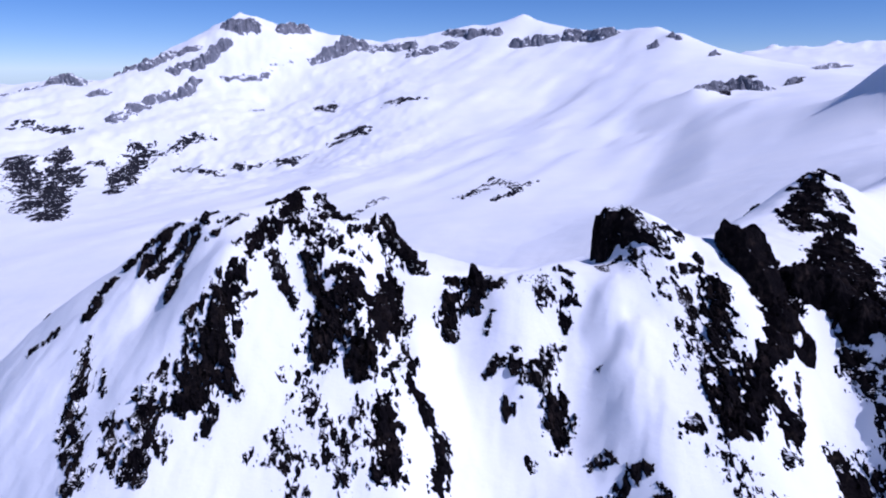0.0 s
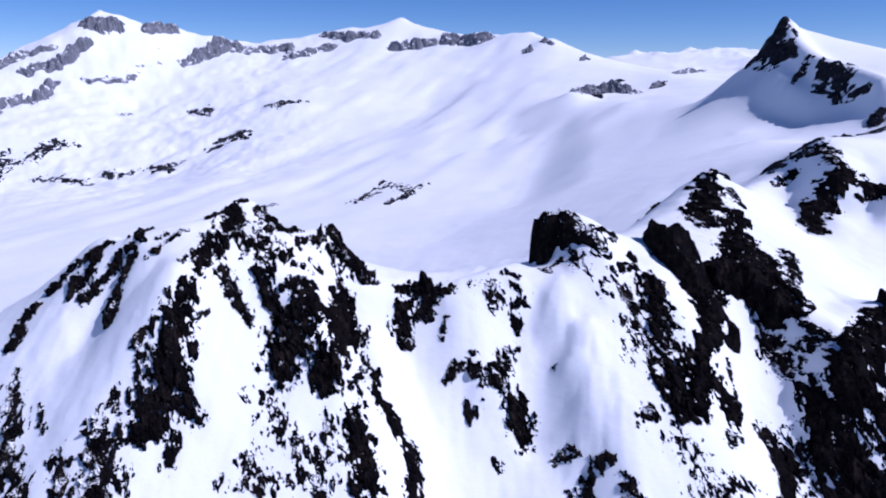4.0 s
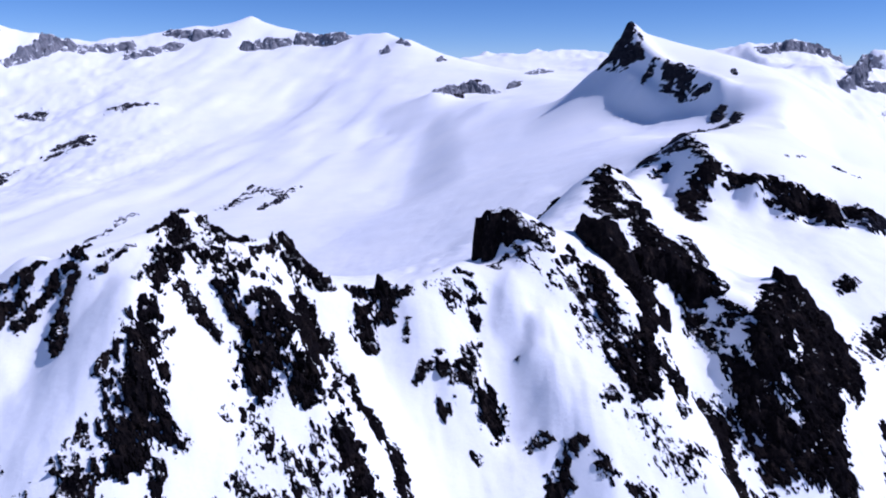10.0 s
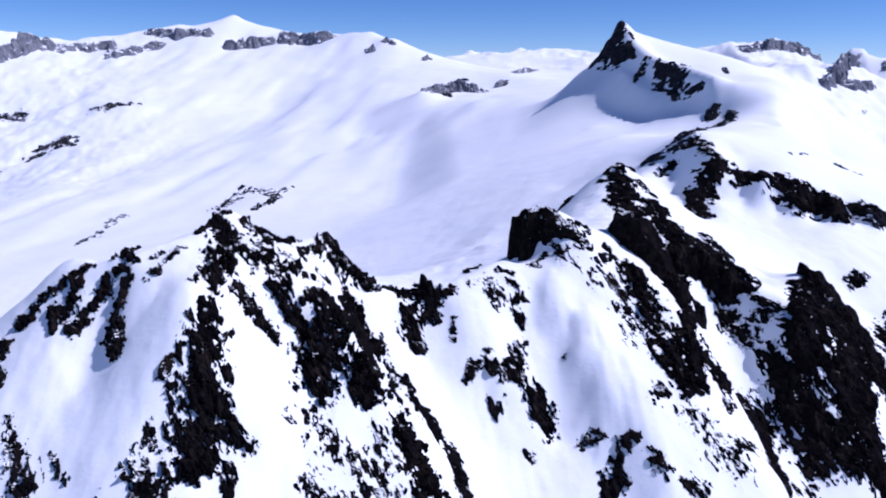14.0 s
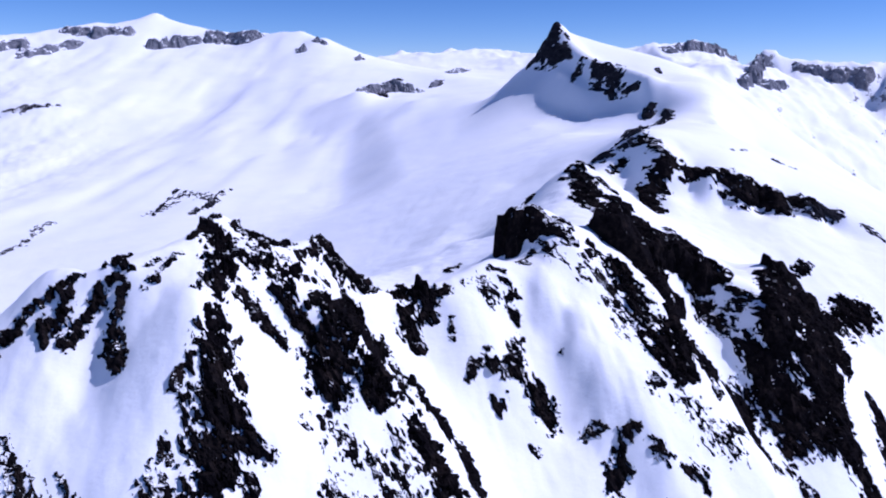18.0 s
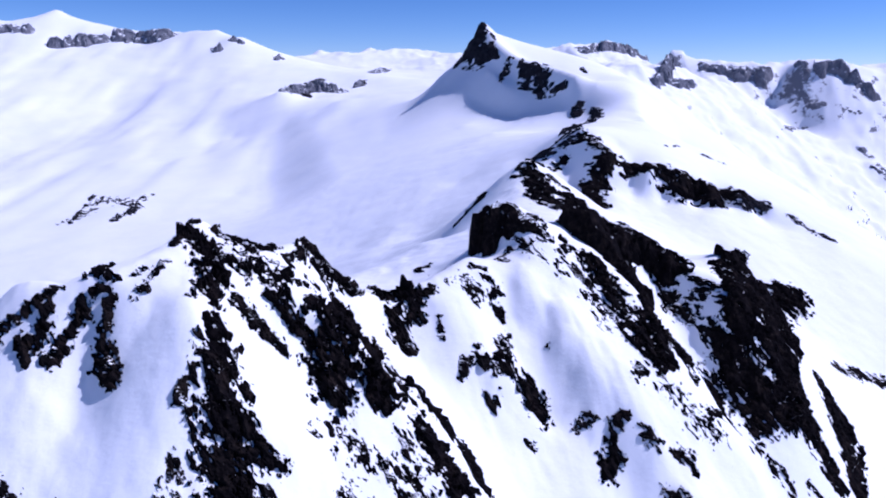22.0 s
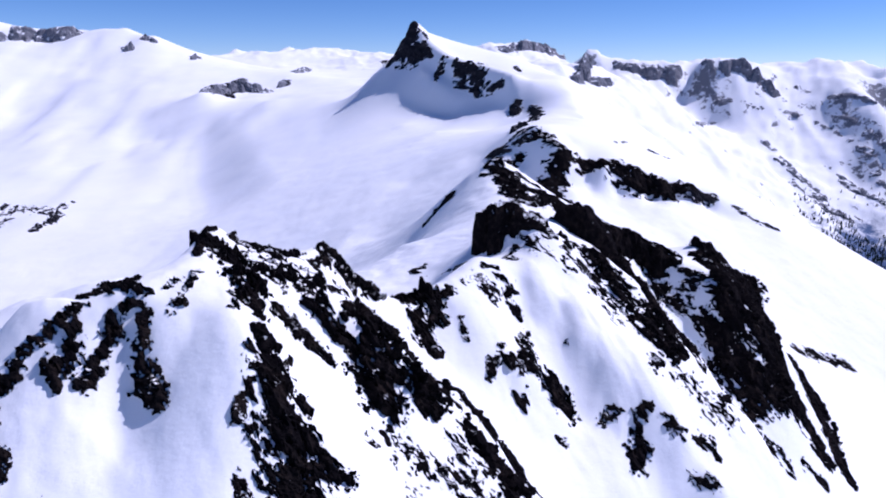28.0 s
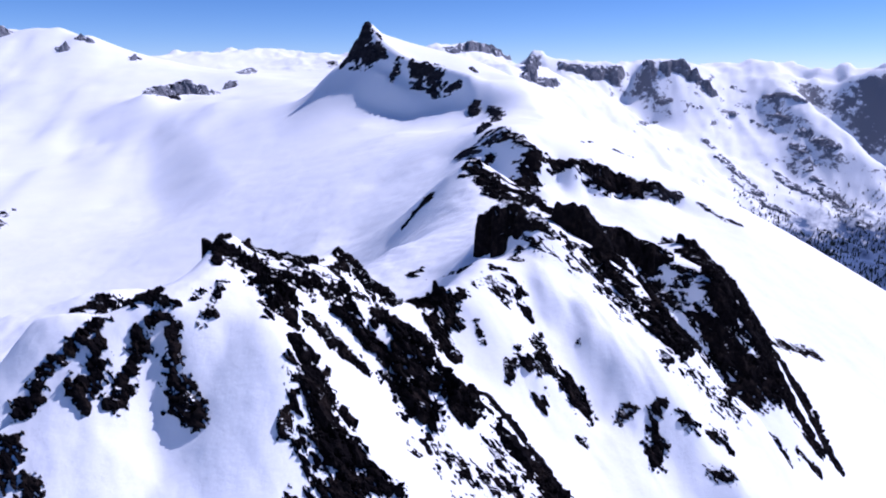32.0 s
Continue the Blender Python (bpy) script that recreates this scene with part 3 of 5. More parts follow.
def rock(name, label, solid, lift, step, *strokes):
    # the farthest strokes take the stone with haze in its colour
    mat = (ROCK if solid > 0.78 else VEINED_ROCK) if step < 1.0 else FAR_ROCK if step < 4.25 else HAZED_ROCK
    if name == "scattered_rocks":
        parts = []
        for nodes in strokes:
            co, keep = rock_pieces(solid, lift, step, nodes)
            used, quads = kept(keep)
            if len(quads) > 1:
                parts.append(mesh_of(name, co[used], quads, mat, False))
        for me in parts:
            tagged(new(name, me), label, "rocks", kind="stuff")
        return
    masses, crumbs = [], []
    for nodes in strokes:
        co, keep = rock_pieces(solid, lift, step, nodes)
        for piece, count in islands(keep):
            (masses if count >= 40 and len(masses) < 12 or not masses else crumbs).append((co, piece))
    if not masses:
        return
    x, y = strokes[0][0][:2]
    whole = tagged(new(name), label, "rock")
    whole.location = (x, y, float(height(x, y)))
    for co, piece in masses:
        used, quads = kept(piece)
        o = new("rock_mass", mesh_of("rock_mass", co[used], quads, mat, False))
        o.parent, o.matrix_parent_inverse = whole, Matrix.Translation(-whole.location)
    if crumbs:
        verts, faces, n = [], [], 0
        for co, piece in crumbs:
            used, quads = kept(piece)
            verts.append(co[used]), faces.append(quads + n)
            n += len(used)
        o = tagged(new("rubble", mesh_of("rubble", np.concatenate(verts), np.concatenate(faces), mat, False)), kind="stuff")
        o.parent, o.matrix_parent_inverse = whole, Matrix.Translation(-whole.location)


def tower(name, label, step, nodes, mat=None, broken=0.22, sheer=None):
    """An upright rock: nodes of x, y, half-width and the height of its top."""
    sheer = mat is None if sheer is None else sheer
    px, py, pz = patch(nodes, step, 1.6)
    spine = np.array(nodes, float)
    top, weight = 0.0, 0.0
    for x, y, r, z in nodes:
        w = 1 / (0.3 * r + np.hypot(px - x, py - y)) ** 3
        top, weight = top + w * z, weight + w
    s = np.full(px.shape, -9.0)
    for a, b in zip(spine, spine[1:] if len(spine) > 1 else spine):
        ab = b[:2] - a[:2]
        t = np.clip(((px - a[0]) * ab[0] + (py - a[1]) * ab[1]) / max(1e-6, ab @ ab), 0, 1)
        d = np.hypot(px - a[0] - t * ab[0], py - a[1] - t * ab[1])
        s = np.maximum(s, 1 - d / (a[2] + (b[2] - a[2]) * t))
    r, broken = spine[:, 2].max(), broken * (1.0 if sheer else 0.7)
    s = s + broken * rough(px, py, r * 0.9, 4 if sheer else 3, 21, 0.65 if sheer else 0.5)
    edge = np.clip((s + 0.08) / (0.42 if sheer else 1.0), 0, 1)
    z = top / weight - pz
    if sheer:
        z = z + 0.22 * r * rough(px, py, r * 0.8, 4, 8, 0.6) - 0.12 * r
    e = z * edge ** (0.7 if sheer else 1.0) + (0.12 if sheer else 0.2) * np.minimum(r, z.max()) * edge * (crag(px, py, r * 0.6, 5, 5) - 0.72) * 1.4
    e = np.where(s < -0.12, -1.5, np.maximum(e, -1.0))
    swell = 0.12 * r * edge * (1 - edge) * 4
    co = np.stack([px + swell * rough(pz + e, py, r * 0.5, 3, 2), py + swell * rough(pz + e, px, r * 0.5, 3, 4), pz + e], -1)
    used, quads = kept(e > 0)
    return tagged(new(name, mesh_of(name, co.reshape(-1, 3)[used], quads, mat or ROCK, False)), label, "rock")


tower("rock_tower", "squat black rock tower with snow on its flat top", 0.4, [(80, 346.5, 4.2, 117.5), (86, 339, 7.2, 122.5), (92, 334, 6, 122.5), (99, 325, 3.5, 116), (106, 315, 2.5, 105.5)], SNOWY_ROCK, 0.22, True)
tower("rock_tower", "rounded black rock tower beside a steep snow slope", 0.45, [(154, 335, 5, 112), (142, 333, 7, 115), (148, 325, 8.5, 115.5), (152, 313, 7, 100), (157, 302, 6, 84), (162, 293, 5, 68)])
tower("rock_cliff", "sheer black rock cliff above a shaded snow gully", 0.5, [(168, 322, 7, 97), (182, 318, 10, 95), (195, 304, 8, 87), (203, 294, 4.5, 79)])
tower("rock_spire", "thin dark rock needle on the ridge crest", 0.35, [(121, 322.5, 1.6, 103), (122.5, 321, 2.2, 100)])
tower("rock_spire", "slender dark rock spire in the saddle", 0.35, [(13.8, 321, 1.5, 97.5), (16, 320, 4.0, 92.5)])
tower("rock_pinnacle", "pointed black rock finger leaning over the snow", 0.45, [(264, 312.5, 2.0, 79), (267, 307, 5, 74.5), (269, 298, 8, 68), (273, 287, 9, 58), (278, 275, 8, 41), (282, 264, 5, 24)])
tower("rock_pinnacle", "jagged rock tip of a snowy pyramid peak", 0.6, [(286.5, 527, 3, 114.5), (293, 520, 6, 109)])
tower("rock_pinnacle", "dark rock horns on the summit crest", 0.4, [(-76, 364, 1.3, 127), (-73, 361, 2.2, 124.5), (-70, 357, 1.6, 128)])
tower("rock_pinnacle", "dark pointed rock on the shoulder of the summit", 0.4, [(-28.3, 338.4, 2.0, 118.5), (-26, 335, 3.2, 114.5)])


def tree(at, tall):
    """A slim conifer of stacked ragged skirts on a short trunk."""
    verts, faces = [], []
    for low, high, wide in ((0.06, 0.55, 0.2), (0.3, 0.8, 0.15), (0.55, 1.0, 0.09)):
        n = len(verts)
        turn = random.uniform(0, 6.3)
        for k in range(7):
            r = tall * wide * random.uniform(0.7, 1.15)
            verts.append((at[0] + r * math.cos(turn + k * 0.898), at[1] + r * math.sin(turn + k * 0.898), at[2] + tall * (low + random.uniform(-0.04, 0.04))))
        verts.append((at[0], at[1], at[2] + tall * high))
        faces += [(n + k, n + (k + 1) % 7, n + 7, n + 7) for k in range(7)]
    n = len(verts)
    for z in (-0.08, 0.25):
        verts += [(at[0] + 0.025 * tall * math.cos(a), at[1] + 0.025 * tall * math.sin(a), at[2] + tall * z) for a in (0, 2.1, 4.2)]
    faces += [(n + k, n + (k + 1) % 3, n + 3 + (k + 1) % 3, n + 3 + k) for k in range(3)]
    return verts, faces

rock("rock_crag", "black craggy summit rock dusted with snow", 0.78, 3.0, 0.40, [(-61.6, 353.2, 5.0), (-58.3, 350.3, 7.2), (-55.0, 329.2, 6.3), (-46.8, 333.3, 4.3)])
rock("rock_crag", "black craggy summit rock dusted with snow", 0.74, 3.0, 0.37, [(-74.2, 353.1, 2.8), (-74.6, 339.3, 6.4), (-75.6, 318.3, 7.0), (-80.4, 305.8, 7.3), (-84.9, 297.9, 6.1)])
rock("rock_crag", "black craggy summit rock dusted with snow", 0.66, 2.6, 0.37, [(-66.9, 314.3, 8.0), (-58.0, 311.8, 9.0), (-51.4, 309.4, 6.2)])
rock("rock_outcrop", "dark jagged rock outcrop breaking through steep snow", 0.85, 2.4, 0.35, [(-58.1, 299.1, 5.8), (-56.9, 294.0, 4.8), (-54.8, 288.6, 4.0), (-53.8, 286.3, 2.1)])
rock("rock_outcrop", "dark jagged rock outcrop breaking through steep snow", 0.70, 2.0, 0.35, [(-76.0, 298.5, 3.8), (-72.6, 293.2, 4.2), (-68.9, 290.1, 3.0), (-65.5, 285.2, 2.8), (-63.7, 281.8, 1.9)])
rock("rock_crest", "jagged black rocks along a narrow ridge crest", 0.75, 3.2, 0.40, [(-35.3, 326.6, 4.2), (-28.8, 333.8, 4.3), (-27.2, 328.0, 6.9), (-23.1, 323.8, 6.9), (-15.6, 322.2, 4.3), (-9.7, 321.8, 2.7)])
rock("rock_crest", "jagged black rocks along a narrow ridge crest", 0.85, 3.2, 0.40, [(-23.9, 330.4, 3.8), (-17.3, 330.5, 6.0), (-11.4, 327.2, 4.9)])
rock("rock_outcrop", "dark jagged rock outcrop breaking through steep snow", 0.50, 1.8, 0.38, [(-39.4, 325.6, 2.4), (-44.9, 323.3, 3.1), (-42.5, 317.4, 2.6)])
rock("rock_buttress", "steep black rock buttress between snow slopes", 0.95, 3.0, 0.34, [(-87.6, 286.5, 4.1), (-90.6, 278.4, 6.3), (-92.5, 271.0, 8.0), (-94.6, 265.2, 8.3), (-95.1, 259.0, 9.1), (-97.3, 252.5, 10.3), (-100.8, 247.7, 7.2)])
rock("rock_buttress", "steep black rock buttress between snow slopes", 0.85, 2.6, 0.34, [(-88.3, 253.5, 5.2), (-84.1, 250.0, 5.1), (-81.4, 249.0, 2.6)])
rock("rock_outcrop", "dark jagged rock outcrop breaking through steep snow", 0.65, 2.0, 0.34, [(-87.8, 244.6, 3.0), (-88.5, 240.2, 3.2), (-90.3, 237.0, 3.4)])
rock("rock_outcrop", "dark jagged rock outcrop breaking through steep snow", 0.60, 1.8, 0.34, [(-96.9, 275.2, 3.1), (-101.6, 272.6, 3.1), (-104.8, 269.9, 1.8)])
rock("rock_outcrop", "dark jagged rock outcrop breaking through steep snow", 0.60, 1.8, 0.34, [(-85.7, 269.0, 4.4), (-83.5, 266.9, 2.6)], [(-85.4, 277.3, 2.2), (-80.8, 281.9, 1.8)])
rock("rock_buttress", "steep black rock buttress between snow slopes", 0.95, 3.6, 0.34, [(-38.9, 291.7, 7.2), (-44.0, 280.6, 8.4), (-47.6, 275.8, 8.8), (-50.2, 270.6, 7.8), (-50.2, 266.1, 5.4)])
rock("rock_buttress", "steep black rock buttress between snow slopes", 0.95, 3.6, 0.36, [(-25.5, 311.4, 5.7), (-24.7, 300.8, 8.1), (-30.7, 270.7, 8.8), (-30.5, 264.0, 6.4)])
rock("rock_outcrop", "dark jagged rock outcrop breaking through steep snow", 0.88, 2.4, 0.34, [(-35.6, 262.2, 5.0), (-34.3, 259.2, 3.4)], [(-48.4, 264.6, 5.4)])
rock("rock_outcrop", "dark jagged rock outcrop breaking through steep snow", 0.62, 2.0, 0.35, [(-50.4, 291.8, 3.3), (-46.4, 294.1, 3.8), (-38.6, 302.8, 4.0)], [(-52.2, 285.1, 2.6), (-55.9, 279.2, 2.3)])
rock("rock_outcrop", "dark jagged rock outcrop breaking through steep snow", 0.55, 1.6, 0.37, [(-14.9, 303.3, 2.1), (-17.1, 288.0, 2.5), (-15.9, 280.0, 2.9), (-23.0, 264.1, 2.3)])
rock("rock_buttress", "steep black rock buttress between snow slopes", 0.85, 2.4, 0.39, [(3.7, 313.6, 4.0), (2.9, 307.5, 5.6), (3.5, 301.5, 4.0), (5.1, 298.5, 2.1)])
rock("rock_crest", "jagged black rocks along a narrow ridge crest", 0.85, 2.6, 0.45, [(22.8, 398.5, 6.1), (3.7, 321.4, 3.8)])
rock("rock_crest", "jagged black rocks along a narrow ridge crest", 0.88, 2.8, 0.41, [(11.7, 319.6, 6.0), (18.1, 317.1, 5.5), (12.8, 311.1, 5.4), (43.0, 399.1, 2.8)])
rock("rock_rib", "narrow black rock rib running down the snow", 0.85, 2.4, 0.35, [(-12.7, 278.2, 2.4), (-14.2, 263.4, 2.8), (-9.6, 259.4, 3.3), (-6.2, 255.5, 3.8), (-1.0, 253.1, 4.1), (-0.2, 245.9, 4.8), (-2.3, 235.5, 5.1)])
rock("rock_buttress", "steep black rock buttress between snow slopes", 0.85, 2.8, 0.34, [(-23.1, 251.5, 5.0), (-20.9, 244.6, 6.3), (-20.3, 237.1, 6.7), (-20.9, 229.6, 6.6)])
rock("scattered_rocks", "dark loose rocks scattered over bright snow", 0.08, 1.4, 0.34, [(-49.0, 245.9, 6.5), (-44.8, 238.3, 8.6), (-40.2, 233.0, 9.5), (-50.9, 231.6, 8.5)])
rock("scattered_rocks", "dark loose rocks scattered over bright snow", 0.30, 1.5, 0.34, [(-33.9, 246.1, 6.6), (-31.9, 238.8, 6.6)], [(-21.8, 262.1, 4.6), (-19.0, 256.6, 3.7)])
rock("scattered_rocks", "dark loose rocks scattered over bright snow", -0.18, 1.1, 0.34, [(-64.8, 258.3, 7.9), (-52.7, 256.2, 10.2), (-64.1, 242.9, 9.9)])
rock("rock_rib", "narrow black rock rib running down the snow", 0.85, 2.4, 0.34, [(-129.8, 334.5, 3.9), (-134.9, 336.4, 4.2), (-139.3, 334.5, 3.3), (-144.7, 335.1, 3.7), (-150.5, 334.3, 3.7), (-155.0, 333.0, 4.8)])
rock("rock_rib", "narrow black rock rib running down the snow", 0.85, 2.6, 0.34, [(-132.9, 328.8, 3.7), (-136.7, 326.4, 3.8), (-139.0, 323.2, 5.7), (-142.0, 319.8, 4.2), (-143.8, 317.3, 1.7)])
rock("rock_rib", "narrow black rock rib running down the snow", 0.80, 2.4, 0.34, [(-122.3, 324.2, 3.2), (-123.1, 320.7, 4.4), (-128.6, 319.3, 2.7), (-132.5, 316.7, 3.6), (-136.1, 314.5, 3.7)])
rock("rock_crest", "jagged black rocks along a narrow ridge crest", 0.88, 2.6, 0.39, [(-99.0, 438.3, 4.3), (-90.5, 435.8, 6.2), (-115.0, 329.5, 4.3), (-111.5, 320.8, 2.1)])
rock("rock_outcrop", "dark jagged rock outcrop breaking through steep snow", 0.85, 2.4, 0.34, [(-117.7, 323.2, 4.2), (-114.1, 319.7, 2.1)])
rock("rock_rib", "narrow black rock rib running down the snow", 0.80, 2.4, 0.34, [(-114.9, 316.1, 2.5), (-118.6, 310.9, 3.5), (-120.4, 307.3, 3.9), (-121.6, 300.7, 4.6), (-119.3, 295.1, 4.0), (-121.9, 294.1, 4.3)])
rock("rock_outcrop", "dark jagged rock outcrop breaking through steep snow", 0.62, 1.8, 0.34, [(-102.5, 314.2, 2.1), (-98.5, 316.0, 2.5), (-93.1, 320.6, 2.2), (-106.4, 310.4, 2.5)])
rock("rock_crest", "jagged black rocks along a narrow ridge crest", 0.85, 2.0, 0.34, [(-101.3, 321.2, 2.6), (-104.0, 319.8, 1.7)])
rock("rock_crest", "jagged black rocks along a narrow ridge crest", 0.80, 2.2, 0.36, [(-70.6, 355.9, 2.5), (-75.1, 355.9, 2.5), (-85.0, 337.3, 1.8)])
rock("rock_outcrop", "dark jagged rock outcrop breaking through steep snow", 0.50, 1.6, 0.34, [(-78.3, 334.4, 2.8), (-71.2, 336.0, 2.3)])
rock("rock_outcrop", "dark jagged rock outcrop breaking through steep snow", 0.65, 2.0, 0.34, [(-104.9, 272.4, 2.1), (-106.9, 270.7, 1.3)], [(-96.0, 278.5, 2.7), (-96.4, 274.7, 3.2), (-92.2, 276.7, 3.1)])
rock("rock_outcrop", "dark jagged rock outcrop breaking through steep snow", 0.80, 2.2, 0.34, [(-163.2, 327.1, 4.6), (-165.3, 317.8, 4.1), (-162.3, 310.0, 2.8), (-165.4, 305.4, 2.7)])
rock("rock_buttress", "steep black rock buttress between snow slopes", 0.78, 2.4, 0.35, [(-116.4, 250.7, 5.4), (-114.4, 241.9, 6.7), (-112.4, 232.9, 8.1), (-113.7, 227.0, 5.7)])
rock("rock_outcrop", "dark jagged rock outcrop breaking through steep snow", 0.60, 2.0, 0.37, [(-128.0, 244.1, 3.5), (-126.8, 235.6, 2.9)])
rock("scattered_rocks", "dark loose rocks scattered over bright snow", 0.45, 1.8, 0.40, [(-156.7, 277.1, 4.2), (-153.4, 266.8, 4.1), (-153.8, 259.2, 4.6), (-145.0, 242.8, 5.7), (-137.6, 229.6, 6.0)])
rock("scattered_rocks", "dark loose rocks scattered over bright snow", 0.40, 1.6, 0.39, [(-142.8, 271.6, 2.7), (-140.0, 261.7, 2.6)])
rock("scattered_rocks", "dark loose rocks scattered over bright snow", 0.20, 1.4, 0.40, [(-72.4, 231.8, 5.5), (-65.8, 230.4, 3.2)], [(-183.2, 309.7, 4.9), (-195.1, 309.5, 6.3)])
rock("rock_crest", "jagged black rocks along a narrow ridge crest", 0.70, 1.8, 0.47, [(81.2, 395.6, 3.5), (75.1, 399.3, 2.8), (54.3, 319.6, 2.3), (60.8, 316.7, 2.9)])
rock("rock_crest", "jagged black rocks along a narrow ridge crest", 0.80, 2.0, 0.41, [(27.7, 315.3, 3.3), (20.5, 315.9, 2.2)])
rock("rock_outcrop", "dark jagged rock outcrop breaking through steep snow", 0.50, 1.6, 0.41, [(57.9, 311.1, 3.9), (61.7, 306.2, 4.2), (54.4, 304.1, 3.9), (55.1, 296.1, 2.8)])
rock("scattered_rocks", "dark loose rocks scattered over bright snow", 0.15, 1.2, 0.41, [(39.8, 315.3, 6.1), (46.9, 310.8, 6.1), (45.4, 301.2, 4.9)])
rock("rock_outcrop", "dark jagged rock outcrop breaking through steep snow", 0.72, 2.2, 0.39, [(49.4, 287.9, 3.8), (44.2, 280.7, 4.8), (43.9, 274.3, 5.0), (36.1, 276.0, 4.4), (31.9, 279.1, 4.1), (28.1, 283.1, 3.6)])
rock("rock_outcrop", "dark jagged rock outcrop breaking through steep snow", 0.55, 1.6, 0.38, [(23.4, 285.1, 2.6), (18.3, 279.8, 2.1), (32.2, 286.0, 3.1)])
rock("rock_buttress", "steep black rock buttress between snow slopes", 0.95, 2.8, 0.39, [(47.6, 267.5, 5.2), (48.1, 262.9, 6.0), (48.3, 257.8, 4.4)])
rock("rock_outcrop", "dark jagged rock outcrop breaking through steep snow", 0.55, 1.5, 0.38, [(30.2, 269.6, 3.6), (26.2, 266.7, 2.6), (26.7, 273.7, 2.6)])
rock("rock_outcrop", "dark jagged rock outcrop breaking through steep snow", 0.65, 1.6, 0.38, [(36.0, 250.6, 2.5), (34.8, 253.6, 1.5)])
rock("rock_outcrop", "dark jagged rock outcrop breaking through steep snow", 0.65, 1.6, 0.40, [(66.4, 275.3, 1.9)])
rock("rock_outcrop", "dark jagged rock outcrop breaking through steep snow", 0.62, 1.8, 0.38, [(63.5, 247.6, 3.6), (59.0, 247.0, 2.6), (67.2, 242.4, 2.3)])
rock("rock_rib", "narrow black rock rib running down the snow", 0.85, 2.4, 0.38, [(73.9, 235.6, 4.1), (77.2, 234.4, 2.8)])
rock("rock_rib", "narrow black rock rib running down the snow", 0.85, 2.4, 0.38, [(69.3, 234.5, 3.6), (66.0, 231.2, 4.6), (61.8, 228.9, 5.1), (60.8, 233.8, 2.6)])
rock("rock_outcrop", "dark jagged rock outcrop breaking through steep snow", 0.60, 1.8, 0.38, [(81.0, 227.7, 3.6), (81.6, 222.3, 4.6), (81.8, 218.7, 2.6)])
rock("scattered_rocks", "dark loose rocks scattered over bright snow", 0.30, 1.2, 0.39, [(22.8, 303.7, 2.4), (19.7, 296.2, 2.1)])
rock("rock_outcrop", "dark jagged rock outcrop breaking through steep snow", 0.60, 1.8, 0.39, [(91.1, 215.5, 4.2), (97.5, 212.4, 3.7)])
rock("rock_outcrop", "dark jagged rock outcrop breaking through steep snow", 0.60, 2.0, 0.45, [(101.8, 316.6, 3.6), (115.7, 332.5, 3.2), (101.4, 327.5, 3.7)])
rock("rock_outcrop", "dark jagged rock outcrop breaking through steep snow", 0.40, 1.5, 0.44, [(76.8, 319.1, 4.1), (75.1, 325.1, 3.0), (85.0, 324.9, 3.6)])
rock("rock_outcrop", "dark jagged rock outcrop breaking through steep snow", 0.60, 1.8, 0.45, [(107.4, 308.8, 4.2), (119.3, 313.1, 3.7)])
rock("scattered_rocks", "dark loose rocks scattered over bright snow", 0.30, 1.4, 0.43, [(101.4, 304.7, 5.9), (108.7, 299.9, 5.3), (109.9, 291.5, 5.9), (105.3, 275.1, 5.1)])
rock("rock_rib", "narrow black rock rib running down the snow", 0.82, 2.6, 0.43, [(122.8, 305.3, 5.5), (122.3, 294.6, 6.0), (118.7, 282.4, 7.6), (117.5, 271.5, 6.3), (114.2, 260.5, 7.9), (112.4, 249.8, 7.7), (109.6, 240.1, 3.8)])
rock("rock_buttress", "steep black rock buttress between snow slopes", 0.97, 3.4, 0.47, [(151.9, 334.1, 12.1), (158.6, 324.3, 11.4), (155.9, 308.4, 10.4), (150.8, 292.2, 7.6), (132.6, 267.4, 6.5), (123.6, 254.6, 5.7), (117.8, 244.2, 6.1)])
rock("rock_outcrop", "dark jagged rock outcrop breaking through steep snow", 0.55, 1.6, 0.42, [(107.8, 283.4, 2.9), (110.2, 277.3, 3.4), (107.8, 265.0, 3.4)])
rock("rock_outcrop", "dark jagged rock outcrop breaking through steep snow", 0.62, 1.8, 0.39, [(93.7, 241.6, 4.5), (98.9, 244.5, 3.8)])
rock("scattered_rocks", "dark loose rocks scattered over bright snow", -0.05, 1.2, 0.40, [(106.6, 229.9, 10.8), (109.8, 222.3, 11.9), (118.1, 213.5, 10.9)])
rock("rock_outcrop", "dark jagged rock outcrop breaking through steep snow", 0.85, 2.4, 0.43, [(134.1, 255.5, 5.2), (137.1, 250.4, 6.4), (136.9, 246.1, 4.1)])
rock("rock_outcrop", "dark jagged rock outcrop breaking through steep snow", 0.50, 1.6, 0.44, [(154.5, 279.7, 3.2), (133.1, 237.8, 4.6)])
rock("rock_cliff", "sheer black rock cliff above a shaded snow gully", 0.98, 3.0, 0.52, [(242.2, 411.4, 7.8), (218.5, 366.6, 14.9), (191.6, 321.8, 15.5), (193.2, 304.7, 11.7), (197.4, 294.3, 6.8)])
rock("rock_outcrop", "dark jagged rock outcrop breaking through steep snow", 0.70, 2.2, 0.55, [(266.0, 396.2, 6.1), (240.6, 353.7, 4.8), (205.2, 304.7, 3.5), (205.2, 294.1, 3.5)])
rock("rock_outcrop", "dark jagged rock outcrop breaking through steep snow", 0.60, 2.0, 0.50, [(187.8, 292.8, 6.8), (186.2, 286.0, 8.1), (187.7, 279.4, 6.7)])
